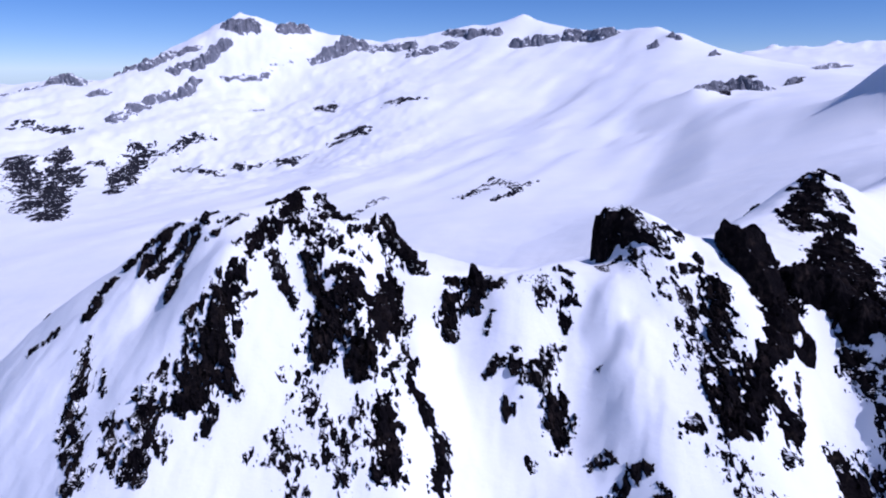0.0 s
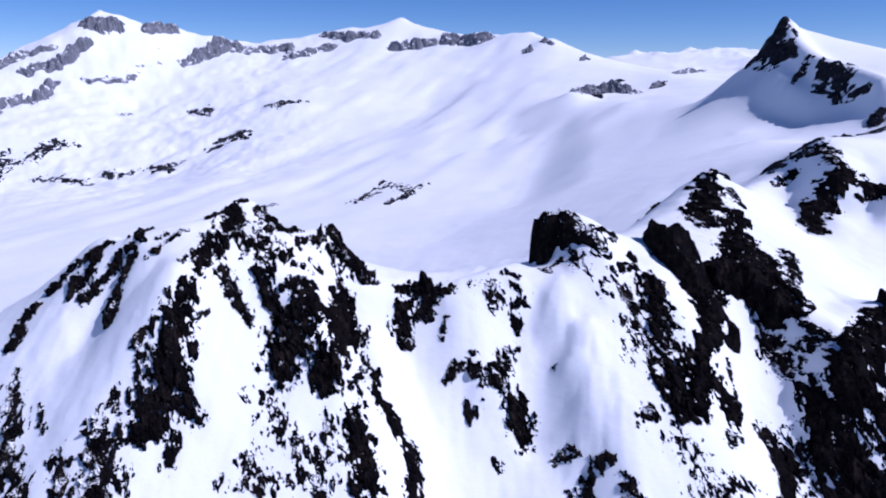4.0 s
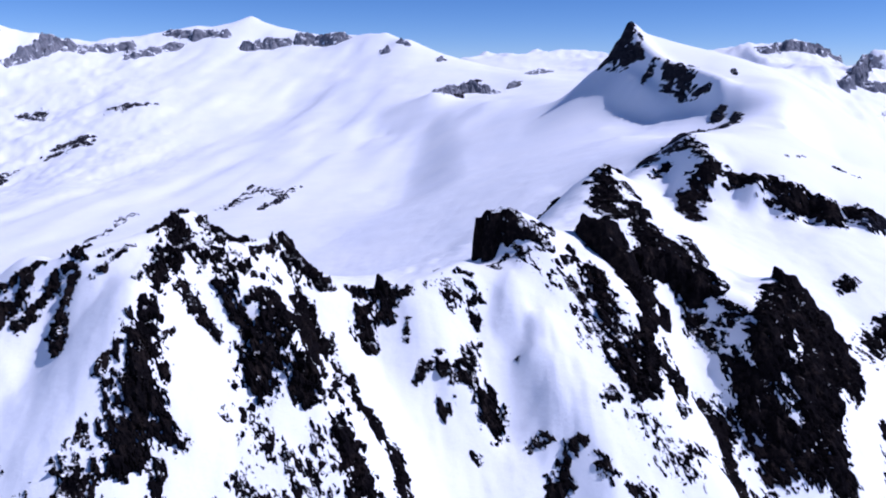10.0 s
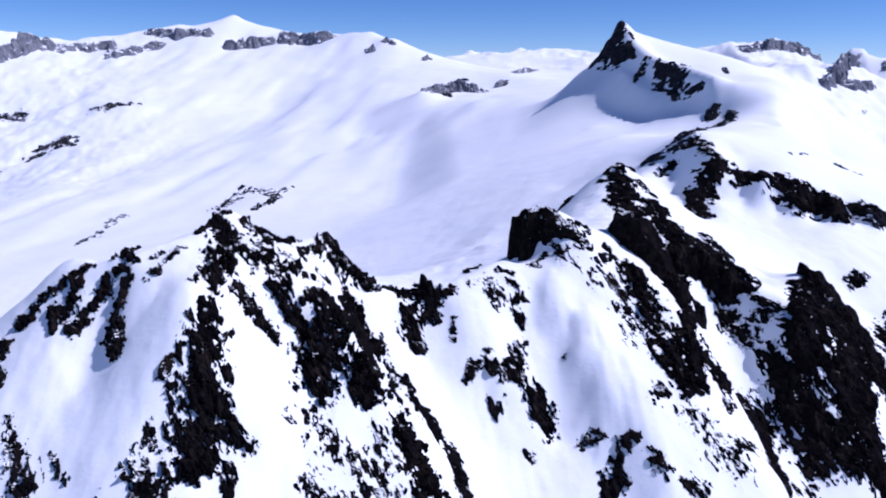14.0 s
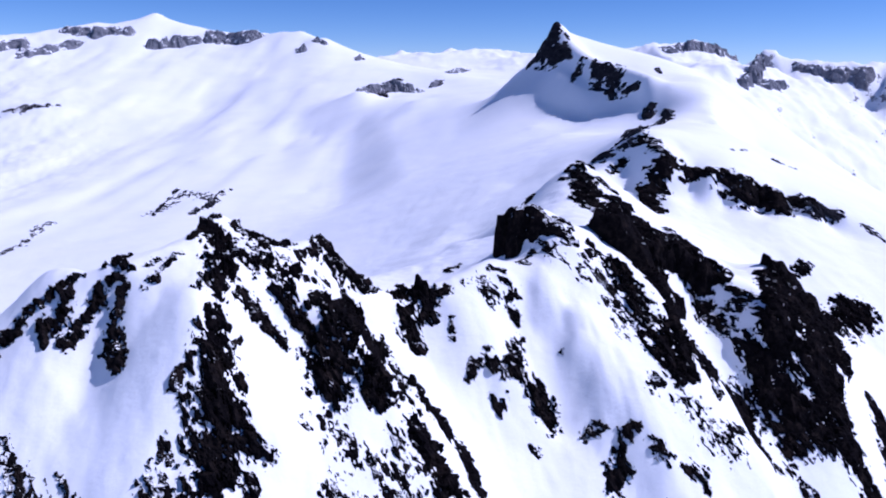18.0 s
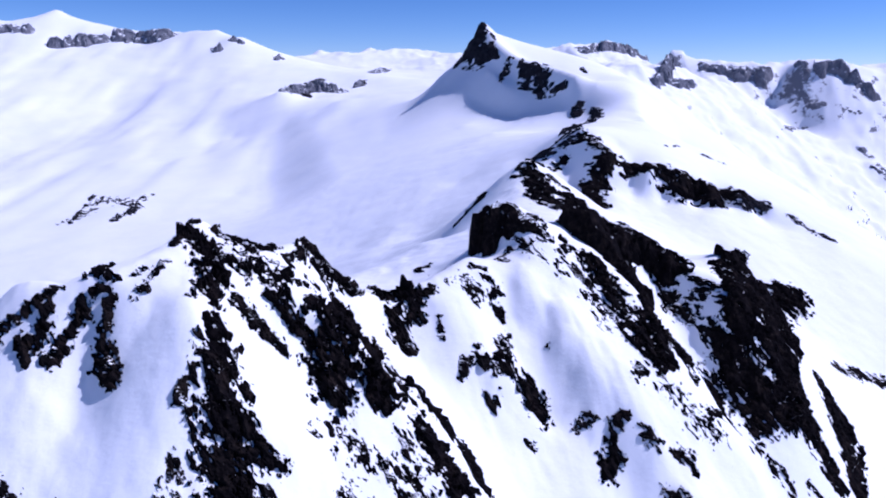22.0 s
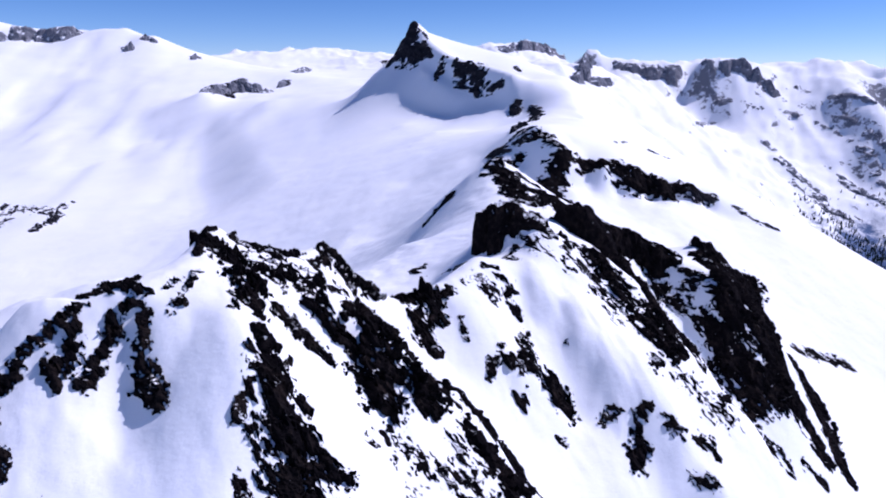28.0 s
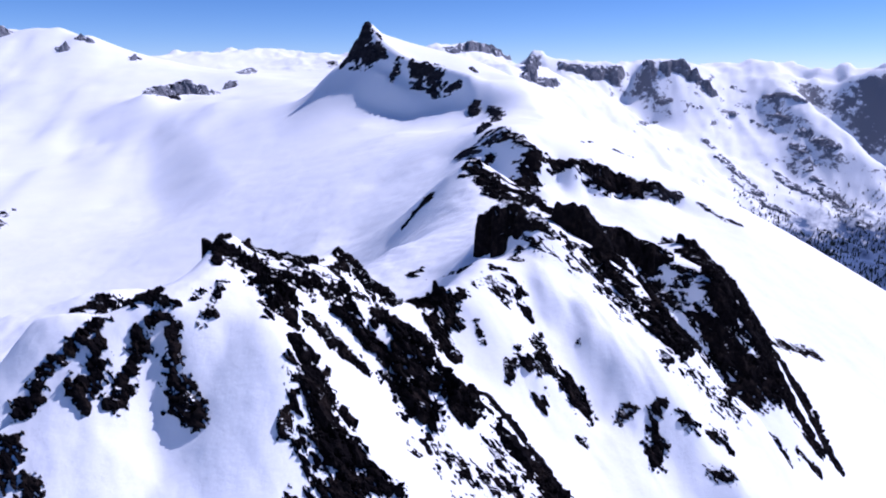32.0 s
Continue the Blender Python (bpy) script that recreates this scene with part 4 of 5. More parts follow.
rock("rock_outcrop", "dark jagged rock outcrop breaking through steep snow", 0.60, 2.0, 0.50, [(198.4, 286.7, 3.4), (199.8, 277.9, 5.4)])
rock("rock_buttress", "steep black rock buttress between snow slopes", 0.82, 3.0, 0.48, [(188.7, 265.3, 6.6), (188.3, 257.9, 8.5), (188.2, 251.3, 9.8), (189.9, 244.9, 8.5)])
rock("rock_buttress", "steep black rock buttress between snow slopes", 0.90, 3.0, 0.49, [(190.3, 241.2, 8.5), (196.8, 233.1, 11.2), (202.0, 227.0, 11.2), (205.0, 222.0, 9.3)])
rock("rock_outcrop", "dark jagged rock outcrop breaking through steep snow", 0.95, 2.4, 0.48, [(183.4, 228.8, 5.8), (185.3, 226.3, 3.9)])
rock("rock_buttress", "steep black rock buttress between snow slopes", 0.95, 3.4, 0.55, [(256.8, 302.8, 3.8), (241.7, 284.3, 9.5), (239.4, 270.3, 13.7), (254.7, 266.4, 17.1), (267.0, 261.5, 15.2)])
rock("rock_buttress", "steep black rock buttress between snow slopes", 0.88, 3.0, 0.51, [(220.1, 245.8, 13.6), (234.1, 241.6, 12.0)])
rock("rock_buttress", "steep black rock buttress between snow slopes", 0.88, 3.0, 0.50, [(221.4, 230.2, 10.3), (217.4, 222.4, 10.2), (213.8, 215.0, 6.8)])
rock("rock_buttress", "steep black rock buttress between snow slopes", 0.92, 3.0, 0.49, [(198.4, 257.4, 7.9), (200.1, 250.5, 9.9)])
rock("rock_buttress", "steep black rock buttress between snow slopes", 0.92, 2.8, 0.47, [(164.8, 258.9, 6.4), (170.0, 254.0, 9.6), (164.4, 242.2, 7.6), (155.9, 228.6, 6.7), (158.3, 222.9, 4.9)])
rock("rock_buttress", "steep black rock buttress between snow slopes", 0.97, 3.6, 0.61, [(452.4, 405.4, 7.2), (256.6, 297.9, 8.3), (253.0, 283.5, 9.8), (449.8, 351.1, 16.4), (246.0, 261.5, 13.7), (214.8, 242.0, 9.0), (215.7, 234.3, 8.3)])
rock("rock_rib", "narrow black rock rib running down the snow", 0.95, 2.8, 0.63, [(290.1, 243.7, 8.9), (287.1, 231.7, 15.9), (277.6, 221.7, 15.7), (253.6, 204.5, 11.7), (240.4, 194.6, 8.2), (243.0, 189.8, 5.0)])
rock("rock_outcrop", "dark jagged rock outcrop breaking through steep snow", 0.85, 2.2, 0.57, [(221.5, 216.8, 7.7), (218.9, 209.9, 8.5), (219.8, 197.0, 7.0)])
rock("rock_outcrop", "dark jagged rock outcrop breaking through steep snow", 0.60, 1.8, 0.84, [(407.1, 284.4, 6.6), (436.3, 275.0, 11.4), (462.4, 259.4, 7.0)])
rock("rock_outcrop", "dark jagged rock outcrop breaking through steep snow", 0.55, 1.8, 0.54, [(185.1, 292.2, 5.1), (188.6, 282.6, 8.8), (197.8, 277.3, 5.1), (202.4, 274.5, 3.7)])
rock("scattered_rocks", "dark loose rocks scattered over bright snow", 0.40, 1.6, 0.53, [(176.2, 215.4, 5.0), (180.3, 208.7, 5.0), (178.2, 202.5, 5.0)], [(191.7, 201.8, 3.7), (200.8, 191.5, 4.5)])
rock("rock_outcrop", "dark jagged rock outcrop breaking through steep snow", 0.60, 1.8, 0.42, [(93.2, 214.5, 4.0), (95.0, 209.5, 4.1)], [(75.7, 208.6, 4.5), (78.1, 203.1, 5.0)])
rock("scattered_rocks", "dark loose rocks scattered over bright snow", 0.10, 1.2, 0.49, [(177.3, 222.8, 7.1), (120.0, 221.6, 7.3)])
rock("rock_crag", "black craggy summit rock dusted with snow", 0.85, 3.0, 0.69, [(275.8, 517.6, 6.1), (265.1, 493.0, 10.8), (251.8, 463.7, 11.2), (262.0, 455.5, 6.5), (257.0, 432.4, 6.3)])
rock("rock_outcrop", "dark jagged rock outcrop breaking through steep snow", 0.40, 2.0, 0.75, [(261.8, 516.0, 7.1), (272.5, 523.5, 5.1)])
rock("rock_outcrop", "dark jagged rock outcrop breaking through steep snow", 0.62, 2.2, 0.64, [(221.8, 437.6, 6.1), (219.3, 417.8, 5.9)])
rock("rock_outcrop", "dark jagged rock outcrop breaking through steep snow", 0.50, 2.0, 0.74, [(284.9, 499.8, 6.1), (282.5, 473.9, 4.9)])
rock("rock_crag", "black craggy summit rock dusted with snow", 0.55, 2.6, 1.02, [(443.0, 680.0, 11.2), (451.6, 662.6, 12.4), (461.7, 652.2, 9.7)])
rock("rock_crag", "black craggy summit rock dusted with snow", 0.70, 2.6, 0.97, [(431.3, 623.4, 10.5), (413.8, 619.5, 6.5)])
rock("rock_crag", "black craggy summit rock dusted with snow", 0.40, 2.4, 0.97, [(450.6, 617.6, 13.3), (448.7, 590.3, 10.3)])
rock("rock_cliff", "dark rock cliff band above smooth snow", 0.88, 3.4, 0.91, [(437.9, 560.9, 12.5), (425.6, 561.8, 14.9), (416.4, 558.0, 14.7), (404.2, 551.0, 10.9), (395.5, 525.5, 7.0)])
rock("rock_cliff", "dark rock cliff band above smooth snow", 0.88, 3.4, 0.93, [(455.5, 550.7, 12.6), (463.1, 543.3, 7.6)])
rock("rock_cliff", "dark rock cliff band above smooth snow", 0.90, 4.0, 0.93, [(469.7, 528.6, 8.8), (480.6, 520.2, 13.8), (490.9, 501.5, 17.5), (508.8, 489.4, 16.5), (513.4, 474.1, 12.6)])
rock("rock_cliff", "dark rock cliff band above smooth snow", 0.85, 4.0, 0.96, [(544.8, 480.4, 10.4), (546.8, 467.4, 10.4)])
rock("rock_cliff", "dark rock cliff band above smooth snow", 0.85, 4.0, 1.02, [(547.5, 459.8, 10.9), (571.7, 454.4, 8.4)])
rock("rock_outcrop", "dark jagged rock outcrop breaking through steep snow", 0.45, 2.5, 1.03, [(586.5, 430.5, 7.0), (587.4, 384.3, 5.5)])
rock("scattered_rocks", "dark loose rocks scattered over bright snow", 0.12, 1.2, 0.43, [(90.8, 320.7, 7.8), (93.4, 308.1, 8.2), (100.8, 298.3, 8.2)])
rock("scattered_rocks", "dark loose rocks scattered over bright snow", 0.10, 1.2, 0.41, [(102.6, 285.6, 5.7), (99.2, 266.5, 5.5)], [(102.2, 236.5, 6.4), (111.0, 231.7, 8.1)])
rock("scattered_rocks", "dark loose rocks scattered over bright snow", 0.16, 1.2, 0.46, [(88.9, 321.1, 8.0), (99.3, 318.1, 6.8)])
rock("scattered_rocks", "dark loose rocks scattered over bright snow", 0.15, 1.2, 0.41, [(46.1, 313.5, 7.3), (50.1, 305.6, 6.7)])
rock("scattered_rocks", "dark loose rocks scattered over bright snow", 0.10, 1.1, 0.34, [(-56.0, 258.5, 6.2), (-49.8, 244.7, 8.2)])
rock("scattered_rocks", "dark loose rocks scattered over bright snow", 0.20, 1.2, 0.38, [(-63.1, 323.8, 7.7), (-52.4, 316.2, 6.1)])
rock("scattered_rocks", "dark loose rocks scattered over bright snow", 0.25, 1.3, 0.37, [(-44.1, 309.8, 5.0), (-36.2, 312.8, 6.1)])
rock("rock_buttress", "steep black rock buttress between snow slopes", 0.95, 3.4, 0.56, [(252.9, 302.3, 5.8), (232.7, 283.1, 7.9), (202.4, 258.1, 10.9), (200.1, 252.4, 12.4)])
rock("rock_buttress", "steep black rock buttress between snow slopes", 0.88, 3.0, 0.54, [(189.8, 254.8, 9.4), (189.5, 244.6, 13.7), (192.4, 231.2, 13.1)])
rock("scattered_rocks", "dark loose rocks scattered over bright snow", 0.28, 1.5, 0.40, [(-158.5, 287.2, 6.8), (-153.0, 268.8, 8.2), (-149.9, 253.3, 9.0), (-135.9, 230.8, 8.4)])
rock("scattered_rocks", "dark loose rocks scattered over bright snow", 0.28, 1.5, 0.37, [(-131.0, 248.9, 6.1), (-122.0, 229.0, 6.2)], [(-112.2, 259.3, 5.0), (-114.6, 252.2, 6.4)])
rock("scattered_rocks", "dark loose rocks scattered over bright snow", 0.10, 1.2, 0.52, [(-211.3, 354.8, 7.0)])
rock("scattered_rocks", "dark loose rocks scattered over bright snow", 0.22, 1.4, 0.34, [(-48.8, 243.9, 6.8), (-39.4, 237.4, 8.1), (-31.9, 248.9, 6.9), (-38.3, 227.7, 8.8)])
rock("scattered_rocks", "dark loose rocks scattered over bright snow", 0.20, 1.4, 0.34, [(-50.1, 223.1, 8.8), (-65.5, 240.1, 5.5)])
rock("rock_crag", "black craggy summit rock dusted with snow", 0.60, 2.6, 1.00, [(431.9, 666.1, 12.3), (438.4, 651.0, 13.6), (447.3, 635.4, 12.1), (452.0, 623.7, 9.3)])
rock("rock_crag", "black craggy summit rock dusted with snow", 0.55, 2.4, 0.94, [(443.6, 588.4, 9.0), (440.5, 568.6, 8.8)])
rock("rock_crag", "black craggy summit rock dusted with snow", 0.82, 2.8, 0.66, [(258.2, 491.1, 8.8), (226.4, 443.9, 8.9), (228.6, 426.5, 8.7), (253.4, 441.3, 6.4)])
rock("rock_rib", "narrow black rock rib running down the snow", 0.80, 2.6, 0.78, [(229.0, 558.9, 4.2), (243.6, 559.2, 4.8), (247.2, 543.8, 5.2)])
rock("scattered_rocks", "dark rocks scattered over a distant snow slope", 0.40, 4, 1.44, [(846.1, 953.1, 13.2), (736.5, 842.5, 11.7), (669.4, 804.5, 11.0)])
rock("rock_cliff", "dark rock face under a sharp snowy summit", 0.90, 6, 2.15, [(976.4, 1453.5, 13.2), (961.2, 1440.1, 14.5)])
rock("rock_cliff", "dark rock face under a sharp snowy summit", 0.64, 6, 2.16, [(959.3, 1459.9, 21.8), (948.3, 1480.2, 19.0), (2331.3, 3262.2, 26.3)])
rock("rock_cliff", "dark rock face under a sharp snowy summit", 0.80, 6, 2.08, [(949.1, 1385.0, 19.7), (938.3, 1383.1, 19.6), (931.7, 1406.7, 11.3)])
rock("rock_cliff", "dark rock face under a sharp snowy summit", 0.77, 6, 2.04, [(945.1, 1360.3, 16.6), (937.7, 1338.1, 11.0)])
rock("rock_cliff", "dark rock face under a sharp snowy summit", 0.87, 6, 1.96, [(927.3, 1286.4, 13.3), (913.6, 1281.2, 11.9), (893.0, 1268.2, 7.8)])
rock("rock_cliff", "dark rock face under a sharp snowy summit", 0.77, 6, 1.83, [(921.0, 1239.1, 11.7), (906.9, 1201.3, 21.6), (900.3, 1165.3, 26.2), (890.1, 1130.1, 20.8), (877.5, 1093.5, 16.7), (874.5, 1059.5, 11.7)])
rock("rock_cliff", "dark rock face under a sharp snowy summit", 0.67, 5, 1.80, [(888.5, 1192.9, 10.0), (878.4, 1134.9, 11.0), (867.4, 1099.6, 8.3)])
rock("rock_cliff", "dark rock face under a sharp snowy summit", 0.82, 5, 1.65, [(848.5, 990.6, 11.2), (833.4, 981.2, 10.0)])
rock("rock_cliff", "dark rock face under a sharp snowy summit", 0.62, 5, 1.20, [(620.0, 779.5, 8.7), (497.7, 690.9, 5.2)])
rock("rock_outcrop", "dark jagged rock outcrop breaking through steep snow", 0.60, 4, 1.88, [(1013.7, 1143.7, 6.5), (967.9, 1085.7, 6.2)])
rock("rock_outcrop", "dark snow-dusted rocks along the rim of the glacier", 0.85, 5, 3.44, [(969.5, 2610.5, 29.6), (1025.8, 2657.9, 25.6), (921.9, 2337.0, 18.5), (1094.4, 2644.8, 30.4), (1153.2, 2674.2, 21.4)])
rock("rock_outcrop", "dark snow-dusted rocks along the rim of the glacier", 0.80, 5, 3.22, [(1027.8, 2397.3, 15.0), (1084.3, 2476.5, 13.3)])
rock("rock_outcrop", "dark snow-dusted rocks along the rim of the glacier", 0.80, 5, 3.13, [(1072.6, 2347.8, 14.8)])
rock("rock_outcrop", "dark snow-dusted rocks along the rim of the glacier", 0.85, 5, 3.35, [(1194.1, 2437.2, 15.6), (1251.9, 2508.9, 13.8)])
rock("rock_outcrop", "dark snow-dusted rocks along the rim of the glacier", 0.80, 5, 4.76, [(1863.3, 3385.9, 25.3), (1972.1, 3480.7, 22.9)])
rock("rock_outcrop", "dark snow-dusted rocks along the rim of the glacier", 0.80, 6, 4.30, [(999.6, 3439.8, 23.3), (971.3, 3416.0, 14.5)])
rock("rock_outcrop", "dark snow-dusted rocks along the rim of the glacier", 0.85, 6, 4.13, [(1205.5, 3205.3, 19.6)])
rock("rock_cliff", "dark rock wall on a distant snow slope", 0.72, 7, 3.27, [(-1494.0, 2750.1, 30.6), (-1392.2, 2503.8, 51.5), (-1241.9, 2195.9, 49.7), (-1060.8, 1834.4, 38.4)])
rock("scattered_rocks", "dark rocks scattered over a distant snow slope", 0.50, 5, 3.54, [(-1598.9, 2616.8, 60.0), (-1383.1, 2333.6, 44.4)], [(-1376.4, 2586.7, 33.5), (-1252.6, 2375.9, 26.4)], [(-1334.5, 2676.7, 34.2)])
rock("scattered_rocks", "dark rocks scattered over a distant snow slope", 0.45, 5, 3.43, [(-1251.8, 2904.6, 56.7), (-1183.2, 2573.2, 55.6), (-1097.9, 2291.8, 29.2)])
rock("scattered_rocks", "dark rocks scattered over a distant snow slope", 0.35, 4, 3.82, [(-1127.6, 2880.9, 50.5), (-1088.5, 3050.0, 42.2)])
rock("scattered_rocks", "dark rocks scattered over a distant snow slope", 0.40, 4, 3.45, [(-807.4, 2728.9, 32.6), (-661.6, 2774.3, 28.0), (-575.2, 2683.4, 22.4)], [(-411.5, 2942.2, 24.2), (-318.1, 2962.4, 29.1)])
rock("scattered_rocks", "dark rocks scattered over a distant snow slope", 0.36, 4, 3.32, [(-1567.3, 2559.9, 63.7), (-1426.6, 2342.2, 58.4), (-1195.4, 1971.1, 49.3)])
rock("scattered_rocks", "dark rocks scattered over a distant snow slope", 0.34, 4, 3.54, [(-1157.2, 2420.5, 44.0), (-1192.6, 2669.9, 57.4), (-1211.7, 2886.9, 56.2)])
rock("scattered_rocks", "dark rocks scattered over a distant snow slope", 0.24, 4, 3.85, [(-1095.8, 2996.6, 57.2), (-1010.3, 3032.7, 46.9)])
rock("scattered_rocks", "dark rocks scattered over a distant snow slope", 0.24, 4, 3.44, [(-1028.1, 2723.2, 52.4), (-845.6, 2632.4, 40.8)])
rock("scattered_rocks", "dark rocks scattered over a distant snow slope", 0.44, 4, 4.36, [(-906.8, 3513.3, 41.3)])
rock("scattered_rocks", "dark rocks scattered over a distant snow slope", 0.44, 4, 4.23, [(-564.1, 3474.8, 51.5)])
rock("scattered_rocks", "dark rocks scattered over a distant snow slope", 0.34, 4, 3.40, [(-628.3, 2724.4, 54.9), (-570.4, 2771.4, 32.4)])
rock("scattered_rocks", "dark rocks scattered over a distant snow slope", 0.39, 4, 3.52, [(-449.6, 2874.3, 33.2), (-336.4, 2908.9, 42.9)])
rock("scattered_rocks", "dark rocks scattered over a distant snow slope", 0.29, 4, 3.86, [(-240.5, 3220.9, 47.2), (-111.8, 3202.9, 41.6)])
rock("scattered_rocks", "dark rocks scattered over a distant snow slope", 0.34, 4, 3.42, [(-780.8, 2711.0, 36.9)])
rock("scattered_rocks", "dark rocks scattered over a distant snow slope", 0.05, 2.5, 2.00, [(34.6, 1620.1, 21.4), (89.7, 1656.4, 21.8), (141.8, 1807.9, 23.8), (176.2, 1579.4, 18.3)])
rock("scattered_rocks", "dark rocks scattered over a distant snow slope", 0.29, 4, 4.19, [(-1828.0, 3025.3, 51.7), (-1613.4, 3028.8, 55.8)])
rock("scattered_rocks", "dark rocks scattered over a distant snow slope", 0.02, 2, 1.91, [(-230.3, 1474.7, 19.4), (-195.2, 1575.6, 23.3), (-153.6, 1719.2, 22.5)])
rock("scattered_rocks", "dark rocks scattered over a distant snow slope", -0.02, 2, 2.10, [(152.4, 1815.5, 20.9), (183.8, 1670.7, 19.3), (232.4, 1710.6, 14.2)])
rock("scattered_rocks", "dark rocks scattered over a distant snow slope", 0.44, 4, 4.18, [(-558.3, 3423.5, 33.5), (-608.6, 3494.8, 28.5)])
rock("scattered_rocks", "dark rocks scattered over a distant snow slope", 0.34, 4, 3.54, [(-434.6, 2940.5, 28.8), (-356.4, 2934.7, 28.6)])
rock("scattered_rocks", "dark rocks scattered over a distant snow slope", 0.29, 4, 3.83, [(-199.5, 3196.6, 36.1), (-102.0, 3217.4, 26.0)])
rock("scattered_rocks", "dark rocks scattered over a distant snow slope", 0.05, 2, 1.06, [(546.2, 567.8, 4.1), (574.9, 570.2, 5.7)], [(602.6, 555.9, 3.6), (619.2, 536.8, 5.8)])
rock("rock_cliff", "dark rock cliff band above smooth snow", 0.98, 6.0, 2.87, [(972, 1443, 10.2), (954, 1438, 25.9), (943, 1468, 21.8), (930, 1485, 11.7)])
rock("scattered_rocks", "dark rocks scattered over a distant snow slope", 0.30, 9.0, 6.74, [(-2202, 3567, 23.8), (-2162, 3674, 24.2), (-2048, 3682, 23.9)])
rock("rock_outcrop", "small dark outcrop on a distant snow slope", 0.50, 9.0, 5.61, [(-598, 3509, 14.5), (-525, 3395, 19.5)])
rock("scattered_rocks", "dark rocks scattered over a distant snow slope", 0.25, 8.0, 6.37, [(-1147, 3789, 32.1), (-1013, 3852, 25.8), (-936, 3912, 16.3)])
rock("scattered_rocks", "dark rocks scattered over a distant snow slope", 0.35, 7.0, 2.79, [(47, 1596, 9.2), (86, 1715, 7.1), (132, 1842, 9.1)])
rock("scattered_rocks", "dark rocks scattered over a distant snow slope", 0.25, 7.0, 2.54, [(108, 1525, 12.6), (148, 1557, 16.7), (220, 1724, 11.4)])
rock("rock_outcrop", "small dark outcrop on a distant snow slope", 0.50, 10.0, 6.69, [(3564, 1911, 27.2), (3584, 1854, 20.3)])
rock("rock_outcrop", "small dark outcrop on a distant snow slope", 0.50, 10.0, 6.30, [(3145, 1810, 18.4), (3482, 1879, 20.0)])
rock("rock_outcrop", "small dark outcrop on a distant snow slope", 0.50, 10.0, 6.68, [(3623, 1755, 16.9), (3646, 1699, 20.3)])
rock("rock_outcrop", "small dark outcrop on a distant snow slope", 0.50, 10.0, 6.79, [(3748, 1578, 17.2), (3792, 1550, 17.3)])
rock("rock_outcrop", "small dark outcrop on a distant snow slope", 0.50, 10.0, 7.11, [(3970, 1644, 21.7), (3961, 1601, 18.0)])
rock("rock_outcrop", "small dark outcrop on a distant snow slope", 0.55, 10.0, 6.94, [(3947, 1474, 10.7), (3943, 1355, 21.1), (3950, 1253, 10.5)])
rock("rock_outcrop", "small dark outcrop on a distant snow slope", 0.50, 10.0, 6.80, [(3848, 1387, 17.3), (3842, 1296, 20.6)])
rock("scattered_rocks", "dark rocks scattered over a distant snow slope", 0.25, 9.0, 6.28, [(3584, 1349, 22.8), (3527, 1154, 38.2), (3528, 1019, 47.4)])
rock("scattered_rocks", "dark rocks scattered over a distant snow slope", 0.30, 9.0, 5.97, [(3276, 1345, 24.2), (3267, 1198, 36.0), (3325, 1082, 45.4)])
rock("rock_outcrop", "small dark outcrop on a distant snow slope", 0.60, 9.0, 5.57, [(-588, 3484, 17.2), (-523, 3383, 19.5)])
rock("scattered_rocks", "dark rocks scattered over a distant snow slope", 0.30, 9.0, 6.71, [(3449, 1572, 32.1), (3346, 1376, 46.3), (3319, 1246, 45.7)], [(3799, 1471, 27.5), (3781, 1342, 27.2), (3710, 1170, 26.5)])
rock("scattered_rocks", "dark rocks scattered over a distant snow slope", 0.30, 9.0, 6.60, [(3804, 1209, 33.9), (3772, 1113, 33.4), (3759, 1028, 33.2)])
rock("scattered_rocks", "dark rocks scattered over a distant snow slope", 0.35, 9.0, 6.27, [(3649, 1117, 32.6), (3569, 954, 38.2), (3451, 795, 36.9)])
rock("rock_cliff", "dark rock cliff band above smooth snow", 0.90, 6.0, 2.88, [(971, 1454, 10.2), (960, 1459, 24.8), (947, 1421, 35.7), (933, 1381, 23.7)], [(946, 1476, 10.2), (936, 1480, 5.8)])
tower("rock_cliff", "dark snow-dusted rocks along the rim of the glacier", 3.6, [(853, 2350, 19, 140), (912, 2376, 19, 151), (995, 2414, 22, 168), (1035, 2376, 20, 155), (1062, 2325, 20, 135)], HAZED_ROCK, 0.79)
tower("rock_cliff", "dark snow-dusted rocks along the rim of the glacier", 3.8, [(1167, 2418, 11, 157), (1214, 2463, 11, 167)], HAZED_ROCK, 0.73)
tower("rock_cliff", "dark snow-dusted rocks along the rim of the glacier", 4.4, [(1394, 2663, 21, 200), (1561, 2859, 22, 211)], HAZED_ROCK, 0.73)
tower("rock_cliff", "haze-greyed rock cliff on a distant snowy mountain", 5.0, [(981, 3396, 12, 306), (999, 3400, 17, 325)], HAZED_ROCK, 0.73)
tower("rock_cliff", "haze-greyed rock cliff on a distant snowy mountain", 4.8, [(1180, 3180, 9, 263), (1205, 3206, 9, 272)], HAZED_ROCK, 0.73)
tower("rock_cliff", "haze-greyed rock cliff on a distant snowy mountain", 5.1, [(1089, 3473, 15, 362), (1102, 3407, 15, 343)], HAZED_ROCK, 0.79)
tower("rock_cliff", "haze-greyed rock cliff on a distant snowy mountain", 5.7, [(397, 4045, 28, 353), (459, 4038, 30, 370), (550, 4017, 35, 378), (624, 3996, 34, 373)], HAZED_ROCK, 0.61)
tower("rock_cliff", "haze-greyed rock cliff on a distant snowy mountain", 5.6, [(684, 3987, 48, 406), (777, 3906, 48, 388), (871, 3816, 51, 398)], HAZED_ROCK, 0.61)
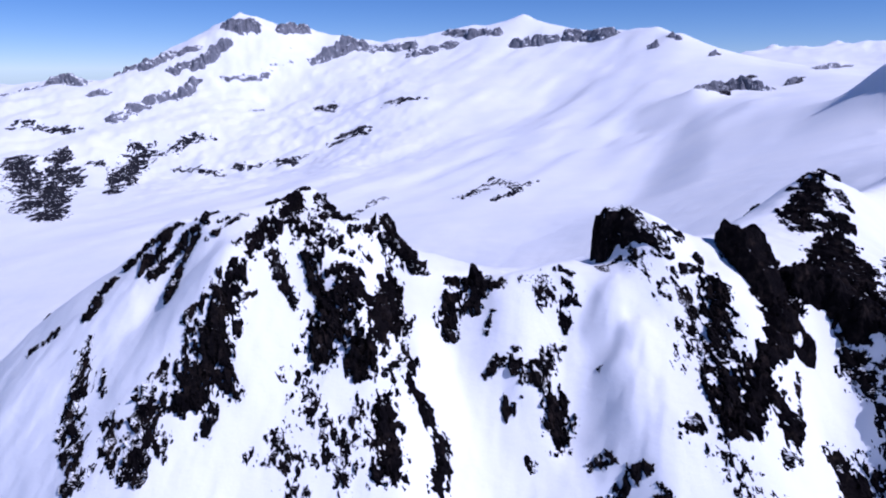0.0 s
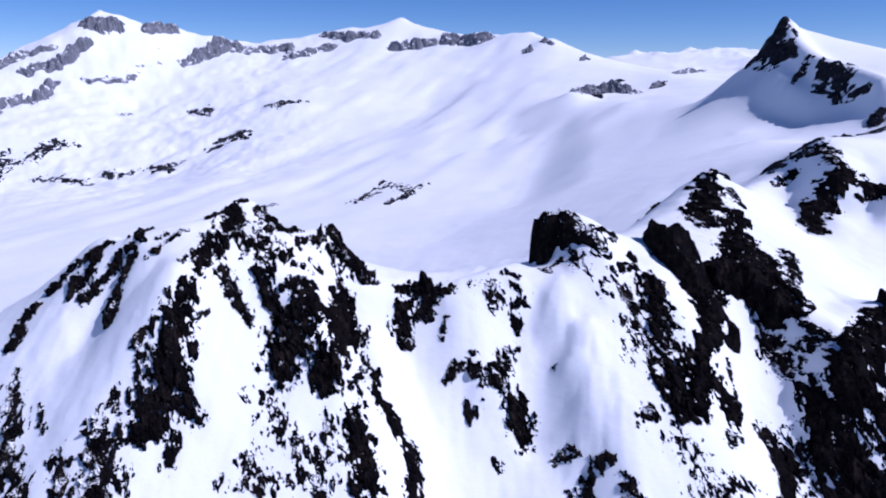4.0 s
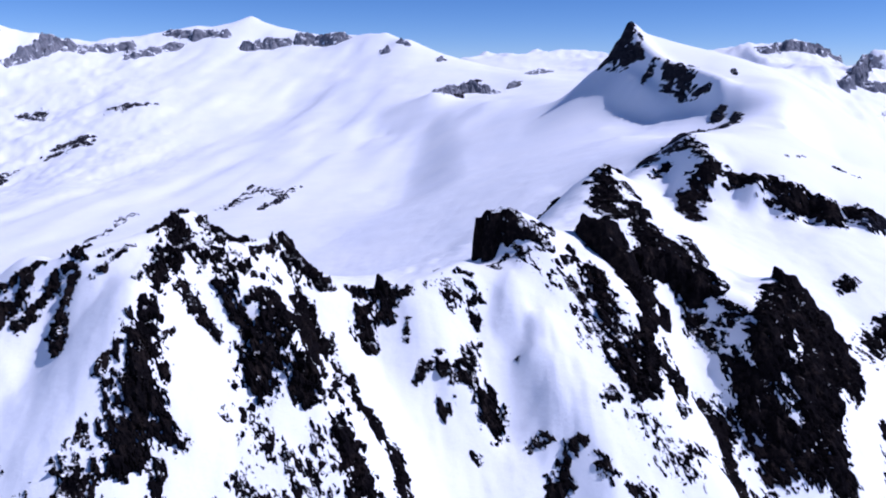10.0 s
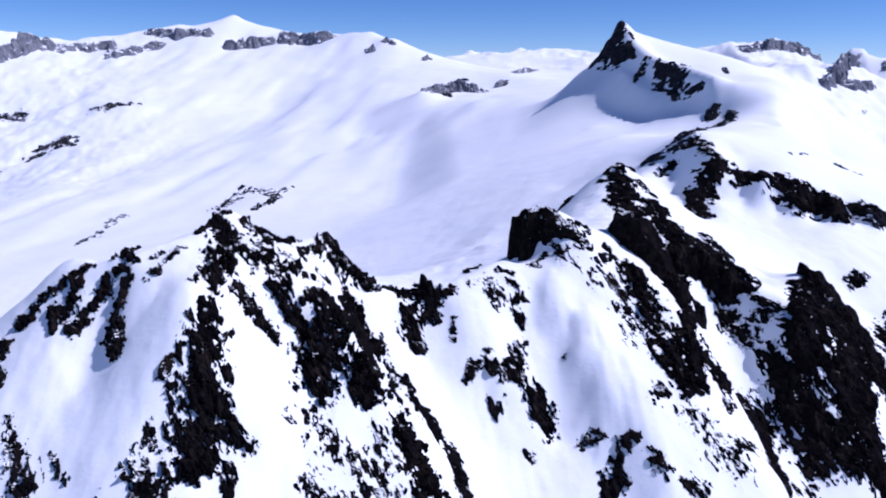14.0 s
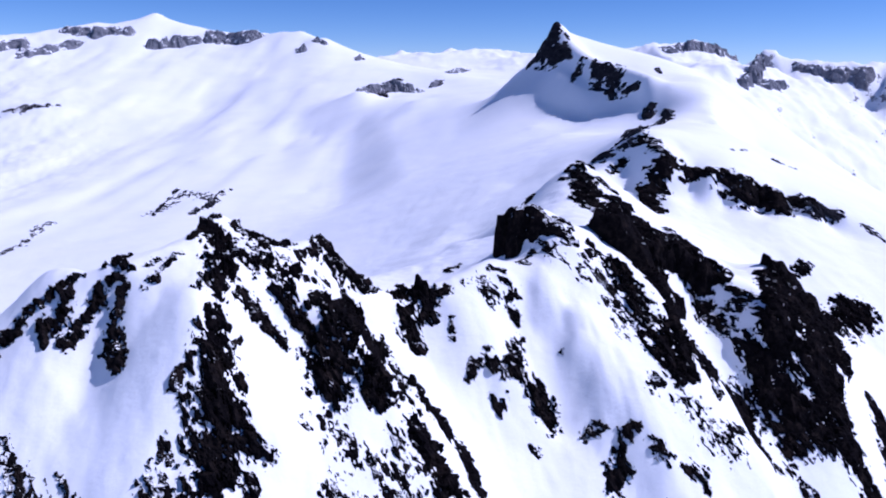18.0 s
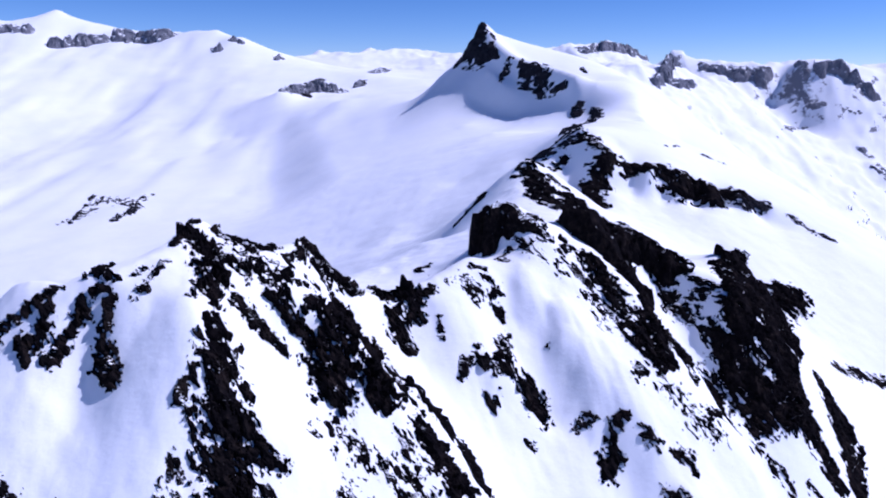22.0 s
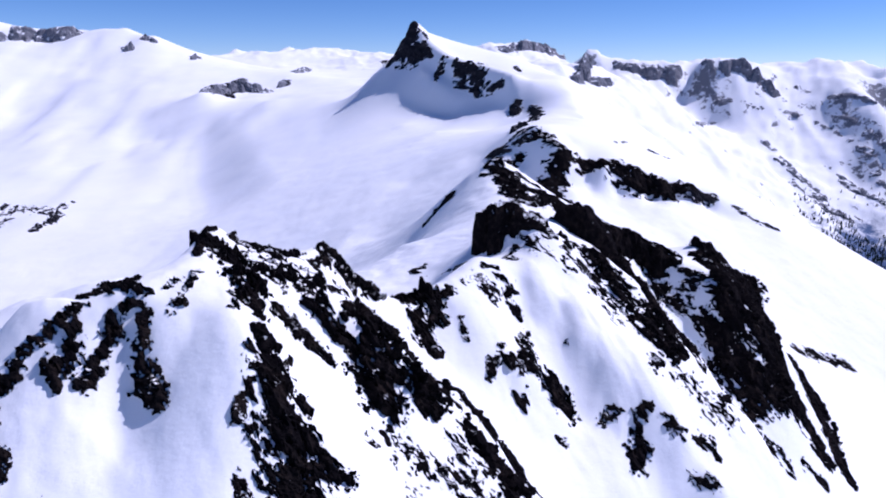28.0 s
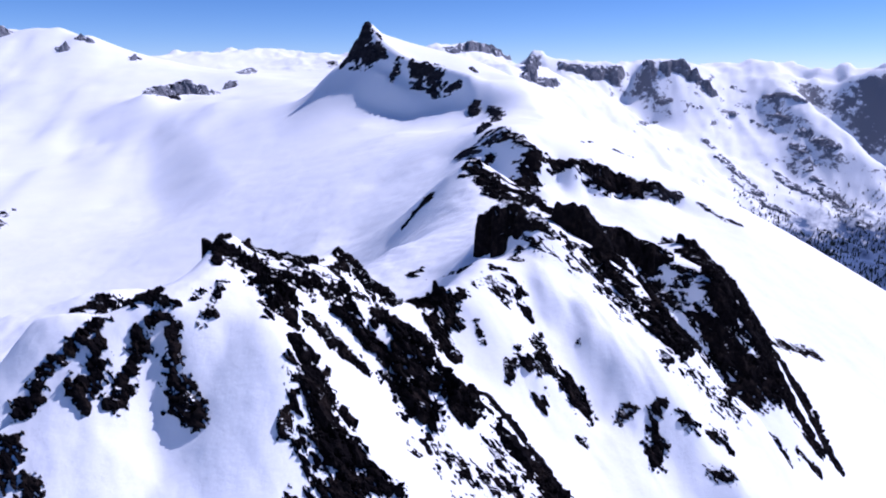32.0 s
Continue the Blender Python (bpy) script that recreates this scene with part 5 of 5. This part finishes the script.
tower("rock_cliff", "haze-greyed rock cliff on a distant snowy mountain", 6.0, [(-739, 4119, 36, 258), (-670, 4200, 36, 317), (-583, 4301, 44, 384), (-488, 4353, 45, 362)], HAZED_ROCK, 0.64)
tower("rock_cliff", "haze-greyed rock cliff on a distant snowy mountain", 6.1, [(-436, 4340, 67, 328), (-283, 4327, 52, 340), (-164, 4316, 18, 355), (-193, 4200, 14, 301)], HAZED_ROCK, 0.79)
tower("rock_cliff", "haze-greyed rock cliff on a distant snowy mountain", 5.9, [(-158, 4137, 49, 296), (-45, 4181, 43, 322), (52, 4237, 43, 346)], HAZED_ROCK, 0.73)
tower("rock_cliff", "haze-greyed rock cliff on a distant snowy mountain", 6.0, [(37, 4386, 52, 423), (153, 4308, 51, 416), (283, 4252, 58, 429)], HAZED_ROCK, 0.79)
tower("rock_cliff", "haze-greyed rock cliff on a distant snowy mountain", 6.3, [(-955, 4309, 33, 447), (-900, 4403, 31, 462), (-838, 4432, 31, 455)], HAZED_ROCK, 0.64)
tower("rock_cliff", "haze-greyed rock cliff on a distant snowy mountain", 6.1, [(-1249, 4208, 37, 472), (-1163, 4187, 37, 467), (-1096, 4243, 37, 475)], HAZED_ROCK, 0.94)
tower("rock_cliff", "haze-greyed rock cliff on a distant snowy mountain", 5.8, [(-1295, 3902, 28, 269), (-1251, 3966, 28, 320), (-1210, 4052, 29, 363)], HAZED_ROCK, 0.64)
tower("rock_cliff", "haze-greyed rock cliff on a distant snowy mountain", 5.9, [(-1700, 3907, 58, 205), (-1571, 3901, 43, 245), (-1507, 3982, 44, 283), (-1386, 4004, 58, 314)], HAZED_ROCK, 0.85)
tower("rock_cliff", "haze-greyed rock cliff on a distant snowy mountain", 5.7, [(-1437, 3822, 35, 202), (-1376, 3867, 35, 228), (-1307, 3893, 35, 252)], HAZED_ROCK, 0.82)
tower("rock_cliff", "haze-greyed rock cliff on a distant snowy mountain", 5.2, [(-1476, 3191, 42, -9), (-1451, 3350, 44, 36), (-1415, 3500, 32, 73), (-1364, 3556, 32, 88)], HAZED_ROCK, 0.76)
tower("rock_cliff", "haze-greyed rock cliff on a distant snowy mountain", 5.3, [(-1339, 3524, 26, 72), (-1299, 3572, 26, 106), (-1295, 3740, 27, 154)], HAZED_ROCK, 0.76)
tower("rock_cliff", "haze-greyed rock cliff on a distant snowy mountain", 5.5, [(-1716, 3499, 27, 87), (-1671, 3524, 27, 97)], HAZED_ROCK, 0.79)
tower("rock_cliff", "haze-greyed rock cliff on a distant snowy mountain", 5.9, [(-2023, 3720, 36, 149), (-1965, 3753, 36, 171), (-1859, 3686, 35, 138)], HAZED_ROCK, 0.91)
tower("rock_cliff", "haze-greyed rock cliff on a distant snowy mountain", 5.8, [(2720, 2714, 40, 326), (2859, 2712, 41, 359), (3073, 2764, 43, 351), (3204, 2740, 44, 320)], HAZED_ROCK, 0.82)
tower("rock_cliff", "haze-greyed rock cliff on a distant snowy mountain", 4.8, [(2482, 2066, 16, 176), (2609, 2116, 28, 227), (2896, 2304, 23, 280)], HAZED_ROCK, 0.73)
tower("rock_cliff", "haze-greyed rock cliff on a distant snowy mountain", 5.0, [(2634, 2077, 29, 168), (2811, 2114, 31, 162)], HAZED_ROCK, 0.85)
tower("rock_cliff", "haze-greyed rock cliff on a distant snowy mountain", 6.1, [(3479, 2521, 30, 262), (3446, 2419, 29, 240), (3515, 2307, 59, 226), (3614, 2214, 60, 230)], HAZED_ROCK, 0.79)
tower("rock_cliff", "haze-greyed rock cliff on a distant snowy mountain", 6.1, [(3726, 1952, 37, 257), (3787, 1893, 30, 265), (3793, 1825, 30, 226), (3797, 1738, 24, 149), (3814, 1694, 22, 94)], HAZED_ROCK, 0.67)
tower("rock_cliff", "haze-greyed rock cliff on a distant snowy mountain", 6.1, [(3763, 2105, 20, 266), (3683, 2019, 15, 260), (3659, 1993, 12, 210)], HAZED_ROCK, 0.79)


# ---- forest in the eastern valley ----
def forest():
    x, y = np.random.uniform(2200, 4300, 60000), np.random.uniform(200, 2100, 60000)
    z = height(x, y)
    thick = rough(x, y, 140, 4, 77)
    odds = np.clip((-330 - z) / 260, 0, 1) * np.clip(0.5 + 1.4 * thick, 0, 1)
    keep = np.random.uniform(0, 1, 60000) < odds * 0.5
    verts, faces = [], []
    for at in np.stack([x, y, z], -1)[keep][:4000]:
        v, f = tree(at, random.uniform(11, 20))
        faces += [tuple(i + len(verts) for i in q) for q in f]
        verts += v
    me = bpy.data.meshes.new("conifer_forest")
    me.from_pydata(verts, [], [tuple(dict.fromkeys(q)) for q in faces])
    me.materials.append(CONIFER)
    tagged(new("conifer_forest", me), "dark conifers scattered down a distant snowy valley side", "trees", kind="stuff")


forest()
